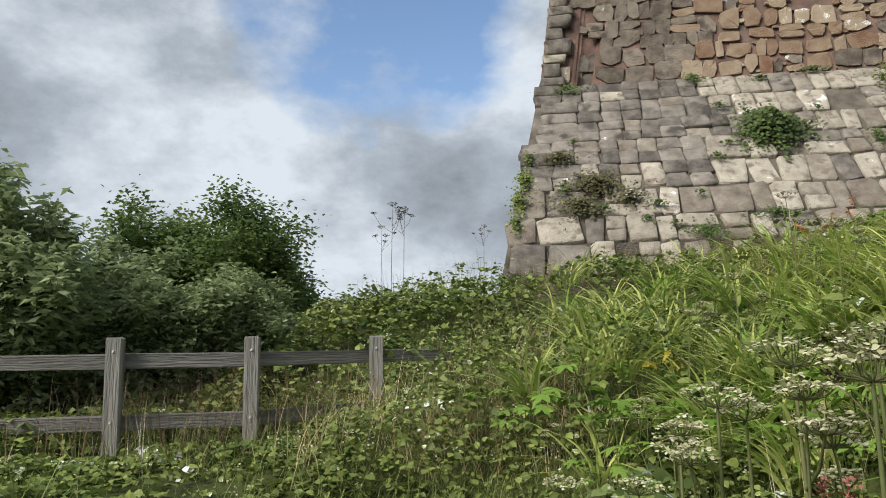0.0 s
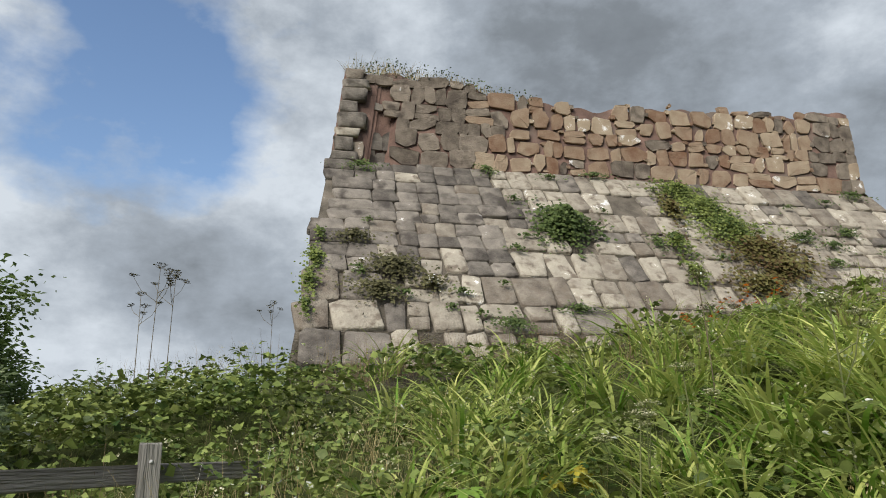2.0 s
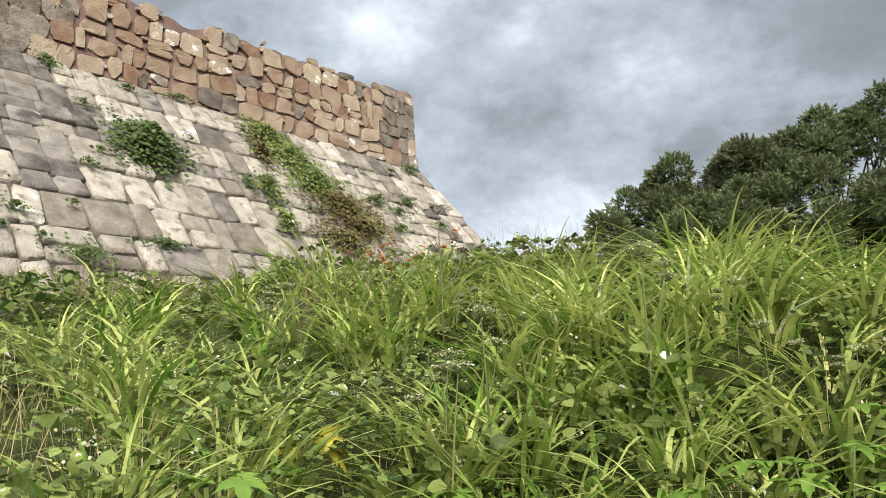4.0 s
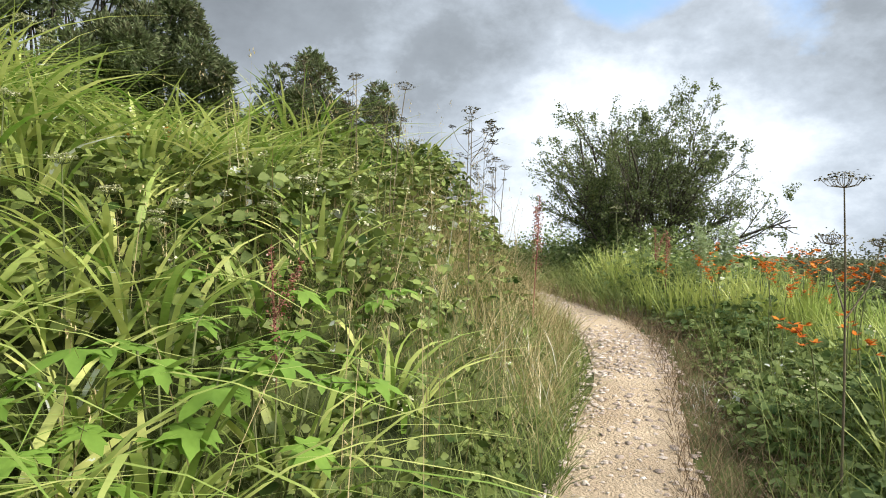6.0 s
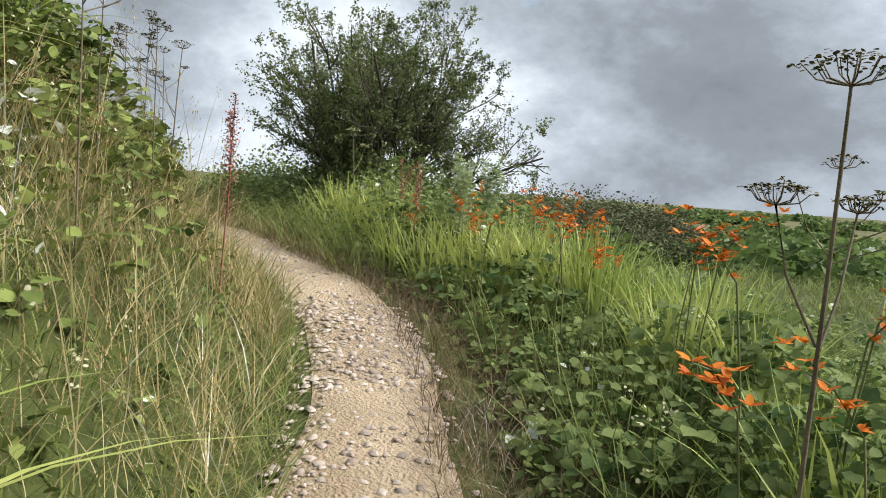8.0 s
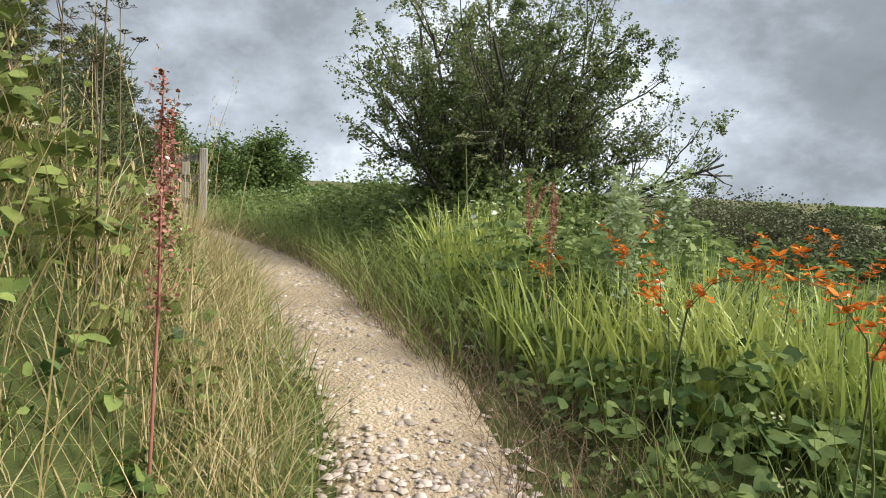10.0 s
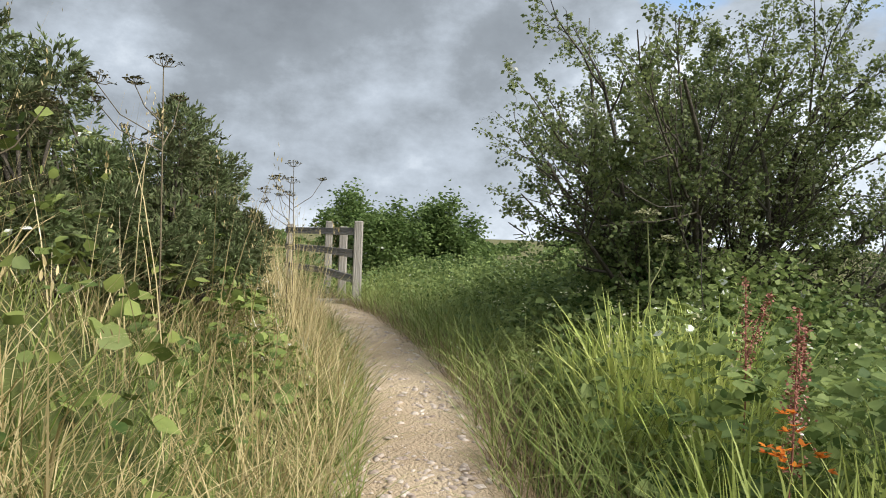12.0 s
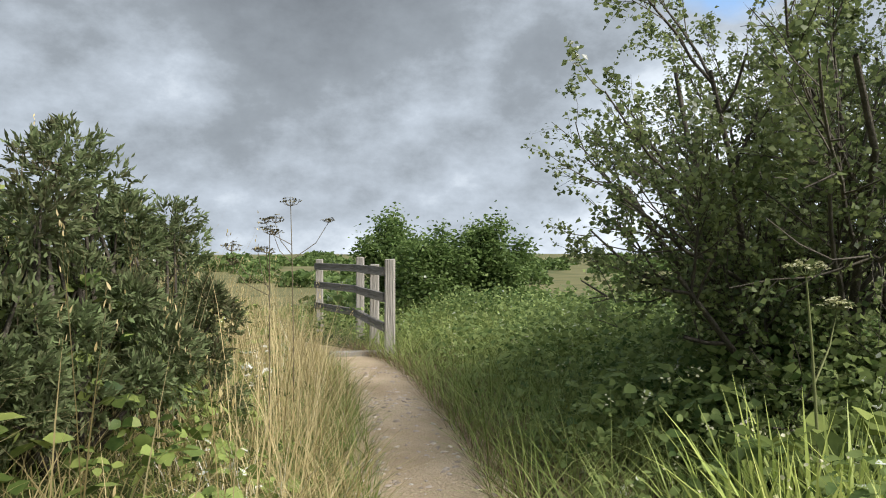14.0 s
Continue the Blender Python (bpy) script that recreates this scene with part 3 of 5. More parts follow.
def rough_outline(w, h, rng):
    """A lopsided block: four displaced corners, some of them broken off."""
    corners = []
    for cx, cz in ((-1, -1), (1, -1), (1, 1), (-1, 1)):
        corners.append(((cx * 0.5 + rng.uniform(-0.10, 0.10)) * w, (cz * 0.5 + rng.uniform(-0.13, 0.13)) * h))
    turn = rng.gauss(0, 0.05)
    pts_ = []
    for i, (x, zz) in enumerate(corners):
        (ax, az), (bx, bz) = corners[i - 1], corners[(i + 1) % 4]
        g0, g1 = rng.choice((0.07, 0.12, 0.2, 0.42)), rng.choice((0.07, 0.12, 0.2, 0.42))
        pts_ += [(x + (ax - x) * g0, zz + (az - zz) * g0), (x + (bx - x) * g1, zz + (bz - zz) * g1)]
    return [(x * math.cos(turn) - zz * math.sin(turn), x * math.sin(turn) + zz * math.cos(turn)) for x, zz in pts_]


def bed(x, z, w, h):
    if 17.25 < x < 17.85 and 8.9 < z < 9.75:
        return
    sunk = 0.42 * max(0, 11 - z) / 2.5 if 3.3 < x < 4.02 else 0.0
    if sunk and rs.random() < 0.35:
        return
    if x - w / 2 < left_x(z) + 0.42 or x + w / 2 > float(right_x(z)) + 0.05 or z + h / 2 > float(top_z(x)) + 0.08:
        return
    old = x < 6.9 + 0.6 * math.sin(z * 4) or x > 16.9
    # sunk stones always take the dark grey: the hollow's shade put into their colour
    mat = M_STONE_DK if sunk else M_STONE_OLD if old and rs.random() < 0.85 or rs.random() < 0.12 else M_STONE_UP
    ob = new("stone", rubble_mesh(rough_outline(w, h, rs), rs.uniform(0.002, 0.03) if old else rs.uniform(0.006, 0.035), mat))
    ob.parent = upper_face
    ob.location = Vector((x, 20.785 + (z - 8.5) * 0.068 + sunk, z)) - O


z = 8.6
while z < 11.5:
    hh = rs.choice((0.27, 0.36, 0.44, 0.5))
    x = left_x(z + hh / 2) + 0.5
    while x < 18.6:
        old = x < 6.9 or x > 16.9
        w = min(rs.uniform(0.24, 0.4) if rs.random() < 0.3 else rs.uniform(0.42, 0.85), max(0.2, 18.5 - x))
        tight = rs.uniform(0.96, 1.06) if old else rs.uniform(0.76, 0.96)
        if w > 0.45 and rs.random() < 0.22:
            cut = rs.uniform(0.4, 0.6)
            bed(x + w / 2, z + hh * cut / 2, w * tight, hh * cut * 0.9)
            bed(x + w / 2 + rs.uniform(-0.06, 0.06), z + hh * (1 + cut) / 2, w * tight * 0.9, hh * (1 - cut) * 0.9)
        else:
            bed(x + w / 2, z + hh / 2 + rs.uniform(-0.05, 0.05), w * tight, hh * (rs.uniform(0.95, 1.06) if old else rs.uniform(0.78, 1.05)))
        if not old and rs.random() < 0.5:
            bed(x + w + rs.uniform(-0.03, 0.03), z + rs.uniform(0.0, hh), rs.uniform(0.10, 0.19), rs.uniform(0.07, 0.14))
        x += w
    z += hh

# ---- plants: generators ----


def random_dirs(n, up=0.3):
    v = RNG.normal(0, 1, (n, 3))
    v[:, 2] = np.abs(v[:, 2]) * 0.6 + up
    return unit(v)


def leaf_cloud(pos, size, aspect=0.75, droop=0.2, up=0.6, maker=leaves):
    n = len(pos)
    az = RNG.uniform(0, 2 * np.pi, n)
    axis = np.stack([np.cos(az), np.sin(az), RNG.normal(-droop, 0.35, n)], 1)
    nrm_ = unit(RNG.normal(0, 0.55, (n, 3)) + np.array([0, 0, up]))
    return maker(pos, axis, nrm_, size, aspect)


def grow(base, direction, length, radius, level, spec, out_tubes, out_tips, rng):
    """One limb and, from it, the smaller ones."""
    n = 6 if level < 2 else 4
    p, d = np.array(base, float), np.array(direction, float)
    pts_ = [p.copy()]
    for i in range(n):
        d = unit(d + rng.normal(0, spec["wiggle"], 3) + np.array([0, 0, spec["lift"][level]]))
        p = p + d * length / n
        pts_.append(p.copy())
    pts_ = np.array(pts_)
    out_tubes.append((pts_, np.linspace(radius, radius * 0.35, n + 1), 6 if level == 0 else (4 if level == 1 else 3)))
    if level >= spec["levels"] - 2:
        out_tips.append((pts_, level))
    if level < spec["levels"] - 1:
        count = spec["kids"][level]
        for j in range(count):
            f = rng.uniform(spec["bare"][level], 1.0)
            i = min(n - 1, int(f * n))
            q = pts_[i] + (pts_[i + 1] - pts_[i]) * (f * n - i)
            axis = unit(pts_[i + 1] - pts_[i])
            side = unit(np.cross(axis, rng.normal(0, 1, 3)))
            a = rng.uniform(*spec["angle"])
            grow(q, axis * math.cos(a) + side * math.sin(a), length * rng.uniform(*spec["ratio"]) * (1.15 - 0.5 * f), radius * (1 - 0.6 * f) * 0.6, level + 1, spec, out_tubes, out_tips, rng)


def tree_arrays(spec, seed):
    rng = np.random.default_rng(seed)
    tubes, tips = [], []
    for i in range(spec["stems"]):
        az = 2 * np.pi * (i + rng.uniform(-0.3, 0.3)) / spec["stems"]
        tilt = spec["tilt"][0] + (spec["tilt"][1] - spec["tilt"][0]) * math.sqrt(((i * 7) % spec["stems"] + 0.5) / spec["stems"]) * rng.uniform(0.85, 1.1)
        d = (math.sin(tilt) * math.cos(az), math.sin(tilt) * math.sin(az), math.cos(tilt))
        b = (0.12 * math.cos(az), 0.12 * math.sin(az), -0.15)
        grow(b, d, spec["height"] * rng.uniform(0.75, 1.05), spec["radius"] * rng.uniform(0.7, 1.1), 0, spec, tubes, tips, rng)
    wood = merged([tube(*t) for t in tubes])
    pos = []
    for pts_, level in tips:
        n = spec["leaves"] if level == spec["levels"] - 1 else spec["leaves"] // 2
        f = rng.uniform(0.1, 1.05, n) * (len(pts_) - 1)
        i = np.clip(f.astype(int), 0, len(pts_) - 2)
        pos.append(pts_[i] + (pts_[i + 1] - pts_[i]) * (f - i)[:, None] + rng.normal(0, spec["fluff"], (n, 3)))
    pos = np.concatenate(pos)
    return wood, leaf_cloud(pos, RNG.uniform(0.7, 1.25, len(pos)) * spec["leaf"], spec["aspect"], 0.1, 0.4, small_leaves)


def woody(name, x, y, z, label, category, spec, seed, mat, turn=0.0, scale=(1, 1, 1), dome=None):
    ob = empty(name, x, y, z, label, category)
    ob.rotation_euler = (0, 0, turn)
    wood, crown = tree_arrays(spec, seed)
    sc = np.array(scale)
    if dome:
        kept = []
        for V, F in (wood, crown):
            r = np.linalg.norm((V[F[:, 0]] * sc - np.array(dome[:3])) / np.array(dome[3:]), axis=1)
            lump = vnoise(V[F[:, 0], 0] + V[F[:, 0], 2], V[F[:, 0], 1] - V[F[:, 0], 2], 0.5, 9)
            kept.append((V, F[r < 0.74 + 0.6 * lump]))
        wood, crown = kept
    part("trunk" if category == "tree" else "framework", (wood[0] * sc, wood[1]), M_BARK, ob, "grey-brown twiggy branches")
    part("crown", (crown[0] * sc, crown[1]), mat, ob, "leafy crown with gaps")
    return ob


def ground_z(x, y):
    return float(land(x, y)[0])


# hawthorn beside the path
HAW = dict(stems=16, height=2.75, radius=0.04, levels=4, kids=(10, 7, 5), bare=(0.16, 0.15, 0.05), angle=(0.35, 0.85), ratio=(0.34, 0.62), tilt=(0.0, 0.86), wiggle=0.13, lift=(0.02, 0.06, 0.03, 0.0), leaves=15, fluff=0.018, leaf=0.036, aspect=0.75)
woody("hawthorn_tree", 12.6, -2.6, ground_z(12.6, -2.6), "dark many-stemmed hawthorn tree with a ragged open crown", "tree", HAW, 5, M_TREE, 0.4, (0.95, 1.08, 1.15), (-0.05, -0.05, 1.35, 2.25, 2.25, 2.6))
# sallow beyond the fence
SAL = dict(stems=11, height=2.4, radius=0.06, levels=4, kids=(9, 7, 5), bare=(0.2, 0.15, 0.1), angle=(0.4, 0.95), ratio=(0.36, 0.58), tilt=(0.0, 1.15), wiggle=0.12, lift=(0.06, 0.06, 0.02, 0.0), leaves=18, fluff=0.15, leaf=0.09, aspect=0.5)
woody("sallow_bush", -5.6, 18.3, ground_z(-5.6, 18.3), "dense rounded dark green sallow bush on the slope", "bush", SAL, 8, M_SALLOW, 0.0, (1.6, 1.6, 1.5))
WIL = dict(stems=9, height=1.9, radius=0.035, levels=3, kids=(10, 8), bare=(0.1, 0.1), angle=(0.35, 0.8), ratio=(0.35, 0.6), tilt=(0.05, 0.7), wiggle=0.10, lift=(0.08, 0.12, 0.1), leaves=32, fluff=0.07, leaf=0.125, aspect=0.36)
for i, (bx, by, s) in enumerate(((-3.4, 8.6, 1.15), (-4.4, 8.2, 1.3), (-2.5, 9.7, 0.95), (-3.9, 10.4, 1.1), (-1.7, 10.4, 0.75))):
    woody("willow_bush", bx, by, ground_z(bx, by), "grey-green willow bush crowding the wooden fence", "bush", WIL, 20 + i, M_SILVER, i * 1.3, (s, s, s))["group"] = "willows by the fence"
# round bush past the end of the path
woody("round_bush", 31.5, -5.0, ground_z(31.5, -5.0) - 0.1, "broad rounded green bush beyond the fence end", "bush", SAL | dict(tilt=(0.2, 1.15), leaf=0.115, leaves=16), 31, M_SALLOW, 0.6, (1.35, 1.35, 1.5))


def gorse_arrays(lobes, shoots, seed, size=0.085, lumps=70, puff=(0.10, 0.2)):
    """Rounded cushions, thick with outward spiny shoots, over a few lobes."""
    rng = np.random.default_rng(seed)
    base, axis, length = [], [], []
    wood = []
    for (cx, cy, cz, rx, ry, rz) in lobes:
        nb = max(7, int(lumps * rx * rz))
        c0 = rng.normal(0, 1, (nb, 3))
        c0[:, 2] = np.abs(c0[:, 2]) - 0.35
        c0 = unit(c0) * rng.uniform(0.62, 1.0, (nb, 1))
        n = int(shoots * rx * rz)
        pick = rng.integers(0, nb, n)
        v = rng.normal(0, 1, (n, 3)) + c0[pick] * 0.5
        v[:, 2] = v[:, 2] * 0.9 + 0.25
        v = unit(v)
        wide = rng.uniform(*puff, nb)[pick][:, None]
        p = np.array([cx, cy, cz]) + c0[pick] * np.array([rx, ry, rz]) + v * wide * rng.uniform(0.55, 1.0, (n, 1))
        for i in range(6):
            q = c0[i % nb] * np.array([rx, ry, rz]) * 0.95
            bend = rng.normal(0, 0.1, 3)
            wood.append(tube([(cx * 0.6, cy * 0.6, 0), (cx * 0.9 + q[0] * 0.4 + bend[0], cy * 0.9 + q[1] * 0.4 + bend[1], cz * 0.6 + q[2] * 0.4), (cx + q[0], cy + q[1], cz + q[2])], (0.02, 0.011, 0.004), 4))
        m = 10
        d = unit(v + np.array([0, 0, 0.25]) + rng.normal(0, 0.2, (n, 3)))
        tt = rng.uniform(0, 1, (n, m))
        base.append((p[:, None] + d[:, None] * (tt * size * 1.6)[..., None]).reshape(-1, 3))
        axis.append(np.repeat(d, m, 0) + rng.normal(0, 0.42, (n * m, 3)))
        length.append(rng.uniform(0.6, 1.3, n * m) * size)
    base, axis, length = (np.concatenate(q) for q in (base, axis, length))
    return merged(wood), small_leaves(base, axis, rng.normal(0, 1, (len(length), 3)), length, 0.3)


def gorse(x, y, z, lobes, seed, label, shoots=700, size=0.085, lumps=70, puff=(0.10, 0.2)):
    ob = empty("gorse_bush", x, y, z, label, "bush", "gorse on the bank")
    wood, green = gorse_arrays(lobes, shoots, seed, size, lumps, puff)
    part("framework", wood, M_BARK, ob, "bare brown branches")
    tagged(part("spiny_foliage", green, M_GORSE, ob, "dense spiny green shoots"), kind="stuff")
    return ob


gz = ground_z(9.0, 6.4)
gorse(9.0, 6.4, gz - 0.1, [(0.5, -0.40, 1.96, 0.27, 0.3, 0.24), (0.4, -0.15, 1.66, 0.42, 0.4, 0.38), (0.3, 0.2, 1.45, 0.5, 0.5, 0.45), (-0.1, 0.7, 1.22, 0.6, 0.6, 0.52), (-0.4, 1.25, 1.08, 0.55, 0.55, 0.48), (-0.6, 1.8, 0.88, 0.48, 0.48, 0.42), (0.1, -0.85, 0.88, 0.55, 0.5, 0.55), (0.3, -1.15, 0.45, 0.42, 0.42, 0.4), (-0.3, 0.3, 0.7, 1.0, 1.3, 0.6), (-0.5, 1.2, 0.5, 0.8, 0.9, 0.5)], 41, "big windswept dark green gorse bush on the hillside", 8000, 0.05, 60, (0.09, 0.2))
for i, (bx, by, s) in enumerate(((11.55, 1.95, 0.78), (10.6, 2.6, 0.8), (9.7, 3.3, 0.85), (12.3, 1.75, 0.72), (8.8, 4.2, 0.75))):
    lobes = [(0, 0, 0.45 * s, 0.5 * s, 0.5 * s, 0.6 * s), (-0.35, 0.25, 0.4 * s, 0.5 * s, 0.5 * s, 0.6 * s), (0.3, 0.3, 0.4 * s, 0.45 * s, 0.45 * s, 0.5 * s), (0.35, -0.05, 1.05 * s, 0.12 * s, 0.12 * s, 0.3 * s), (0.05, 0.0, 1.25 * s, 0.14 * s, 0.14 * s, 0.34 * s), (-0.3, 0.1, 1.12 * s, 0.15 * s, 0.15 * s, 0.34 * s), (0.2, 0.35, 1.1 * s, 0.12 * s, 0.12 * s, 0.28 * s)]
    gorse(bx, by, ground_z(bx, by), lobes, 50 + i, "dark brown-green gorse bush beside the path", 8000, 0.036, 90, (0.06, 0.13))

# ---- plants: the undergrowth ----


def scatter(n, x0, x1, y0, y1, weight):
    """Random places in a rectangle, kept in proportion to a weight of 0 to 1."""
    x, y = RNG.uniform(x0, x1, n), RNG.uniform(y0, y1, n)
    d, _ = along(x, y)
    keep = RNG.uniform(0, 1, n) < weight(x, y, d)
    return x[keep], y[keep], d[keep]


PATH_ARC = np.concatenate([[0], np.cumsum(np.linalg.norm(np.diff(LINE[:, :2], axis=0), axis=1))])


def verge(n, d0, d1, x0=0.3, x1=19.0, skew=1.0):
    """Random places in a strip beside the path, between two distances from its middle."""
    t = RNG.uniform(PATH_ARC[14], PATH_ARC[-1], n)
    i = np.clip(np.searchsorted(PATH_ARC, t) - 1, 0, len(LINE) - 2)
    g = ((t - PATH_ARC[i]) / (PATH_ARC[i + 1] - PATH_ARC[i]))[:, None]
    p = LINE[i, :2] * (1 - g) + LINE[i + 1, :2] * g
    dd = unit(LINE[i + 1, :2] - LINE[i, :2])
    o = d0 + (d1 - d0) * RNG.uniform(0, 1, n) ** skew
    x, y = p[:, 0] - dd[:, 1] * o, p[:, 1] + dd[:, 0] * o
    d, _ = along(x, y)
    keep = (np.abs(d) > min(abs(d0), abs(d1)) - 0.02) & (np.sign(d) == np.sign(d0 + d1)) & (x > x0) & (x < x1)
    return x[keep], y[keep], d[keep]


def canopy(x, y, d):
    """How high the brambles stand above the ground."""
    low = 1 - 0.7 * (1 - ss(0.5, 2.0, x)) * (1 - ss(0.1, 0.7, y - 8.0 - 0.75 * x)) * (y > 2)
    return (0.08 + 0.62 * vnoise(x, y, 1.1, 11) + 0.26 * vnoise(x, y, 0.4, 12)) * ss(0.42, 1.4, np.abs(d)) * low


def bramble_weight(x, y, d):
    near = 1 / (1 + (np.maximum(0, np.abs(d) - 2.5) / 5.0) ** 2)
    patch = 0.35 + 0.65 * ss(0.35, 0.6, vnoise(x, y, 1.6, 13))
    dry = 1 - 0.75 * ss(4.5, 6.5, x) * (1 - ss(1.2, 2.4, d)) * (d > 0)
    swords = 1 - 0.45 * ss(1.5, 2.5, x) * (1 - ss(6.5, 8, x)) * (d > 0)
    return near * patch * dry * swords * (np.abs(d) > 0.62) * (y < slope_y(3.0) - 0.2)


def thicket(name, label, places, mat, size):
    x, y, d = places
    z = land(x, y) + canopy(x, y, d) * np.sqrt(RNG.uniform(0.05, 1.1, len(x)))
    grow_ = 1 + 0.06 * np.maximum(0, np.abs(d) - 2)
    az = RNG.uniform(0, 2 * np.pi, len(x))
    pieces = []
    big_ = 0.45 + 1.1 * RNG.uniform(0, 1, len(x)) ** 1.5
    facing = unit(RNG.normal(0, 0.5, (len(x), 3)) + np.array([0, 0, 0.9]))
    for j in range(3):
        a = az + (j - 1) * 1.25
        axis = np.stack([np.cos(a), np.sin(a), RNG.normal(-0.2, 0.2, len(x))], 1)
        s = size * grow_ * big_ * (1.12 if j == 1 else 0.9)
        pos = np.stack([x, y, z], 1) + axis * 0.012
        nn = facing + RNG.normal(0, 0.2, (len(x), 3))
        close = np.abs(d) < 3.2
        pieces.append(leaves(pos[close], axis[close], nn[close], s[close], 0.78))
        pieces.append(small_leaves(pos[~close], axis[~close], nn[~close], s[~close] * 1.1, 0.85))
    ob = new(name, quad_mesh(name, *merged(pieces), mat))
    return tagged(ob, label, "brambles", kind="stuff")


hill = scatter(112000, -6, 20, 3, 16.5, lambda x, y, d: bramble_weight(x, y, d) * (d > 0))
bank = verge(24000, 0.5, 2.6)
keep_b = RNG.uniform(0, 1, len(bank[0])) < (0.25 + 0.75 * ss(0.45, 0.6, vnoise(bank[0], bank[1], 0.9, 14))) * (1 - 0.7 * (bank[0] > 5.9) * (bank[0] < 8.8) * (bank[2] < 1.1))
hill = [np.concatenate([a, b[keep_b]]) for a, b in zip(hill, bank)]
dark_part = vnoise(hill[0], hill[1], 0.8, 15) + RNG.normal(0, 0.08, len(hill[0])) > 0.54
thicket("bramble_thicket", "tangled green bramble leaves covering the hillside", [q[~dark_part] for q in hill], M_BRAMBLE, 0.066)
thicket("dark_bramble_thicket", "darker patches of bramble leaves on the hillside", [q[dark_part] for q in hill], M_BRAMBLE_DK, 0.066)
lower = scatter(32000, 0, 22, -7, 5, lambda x, y, d: bramble_weight(x, y, d) * (d < 0))
edge = verge(15000, -0.72, -2.6, skew=0.95)
keep_e = (edge[0] < 9.5) | (RNG.uniform(0, 1, len(edge[0])) < 0.45)
edge = [q[keep_e] for q in edge]
south = scatter(13000, -4, 22, -24, -1, lambda x, y, d: ((d > 0) | (d < -4)) * 12 / (12 + np.maximum(0, -y)))
lower = [np.concatenate(q) for q in zip(lower, edge, south)]
thicket("verge_brambles", "low dark green brambles along the lower side of the path", lower, M_HEDGE, 0.066)


def blade_stuff(name, label, category, places, mat, h, w, lean, curl, segs=3, sink=0.0, lift=0.0):
    x, y, d = places
    base = np.stack([x, y, land(x, y) - sink + lift * canopy(x, y, d)], 1)
    c = len(x)
    hh = RNG.uniform(h[0], h[1], c)
    V, F = blades(base, hh, RNG.uniform(w[0], w[1], c), RNG.uniform(0, 2 * np.pi, c), RNG.uniform(*lean, c), RNG.uniform(*curl, c), segs)
    ob = new(name, quad_mesh(name, V, F, mat))
    return tagged(ob, label, category, kind="stuff")


def sword_weight(x, y, d):
    hill = ss(0.7, 1.3, d) * ss(2.0, 3.4, x) * (1 - ss(7.0, 9.5, x)) * (0.3 + 0.7 * ss(0.42, 0.6, vnoise(x, y, 1.7, 21)))
    return hill * (1 - 0.6 * ss(6.8, 8.5, y)) * (1 - 0.8 * ss(4.8, 6.0, x) * (1 - ss(1.6, 2.4, d))) * (y < 15.6) / (1 + (np.maximum(0, d - 2.2) / 2.6) ** 2)


def tufts(name, label, places, per, mat, h, w, lean, curl, lift):
    """Tufts of long leaves that arch outwards from common roots."""
    x, y, d = (np.repeat(q, per) for q in places)
    n = len(x)
    az = RNG.uniform(0, 2 * np.pi, n)
    r = 0.14 * np.sqrt(RNG.uniform(0, 1, n))
    tall = np.repeat(RNG.uniform(0.75, 1.15, len(places[0])), per) * RNG.uniform(*h, n)
    px, py = x + r * np.cos(az), y + r * np.sin(az)
    base = np.stack([px, py, land(px, py) - 0.05 + lift * canopy(x, y, d)], 1)
    V, F = blades(base, tall, RNG.uniform(*w, n), az + RNG.normal(0, 0.5, n), RNG.uniform(*lean, n), RNG.uniform(*curl, n), 6, 2.2)
    return tagged(new(name, quad_mesh(name, V, F, mat)), label, "plants", kind="stuff")


sword = scatter(2500, 0, 11, 3, 16, sword_weight)
near_sword = verge(520, 1.4, 3.6, 2.2, 5.4)
keep_s = RNG.uniform(0, 1, len(near_sword[0])) < 0.15 + 0.85 * ss(0.42, 0.58, vnoise(near_sword[0], near_sword[1], 0.9, 26))
sword = [np.concatenate([a, b[keep_s]]) for a, b in zip(sword, near_sword)]
tufts("sword_leaf_bank", "long arching bright green sword-shaped leaves on the bank", sword, 20, M_LUSH, (0.5, 1.0), (0.020, 0.044), (0.05, 0.55), (0.35, 1.15), 0.45)
blade_stuff("hill_grass", "mixed green grass among the brambles on the slope", "grass", scatter(17000, -6, 20, 3, 16.5, lambda x, y, d: (d > 0.6) * (0.3 + 0.7 * ss(0.4, 0.6, vnoise(x, y, 1.2, 22))) / (1 + (np.maximum(0, d - 3) / 6) ** 2)), M_GRASS, (0.3, 0.75), (0.004, 0.010), (0.05, 0.5), (0.0, 0.6), 3, 0.03)


def thinned(places, seed, scale, lo, hi, west_x=None):
    """Keeps the places inside the denser parts of a noise, and east of a line."""
    x, y, d = places
    keep = RNG.uniform(0, 1, len(x)) < lo + (1 - lo) * ss(0.4, 0.6, vnoise(x, y, scale, seed)) * hi
    if west_x is not None:
        keep &= RNG.uniform(0, 1, len(x)) < ss(west_x, west_x + 2.5, x)
    return x[keep], y[keep], d[keep]


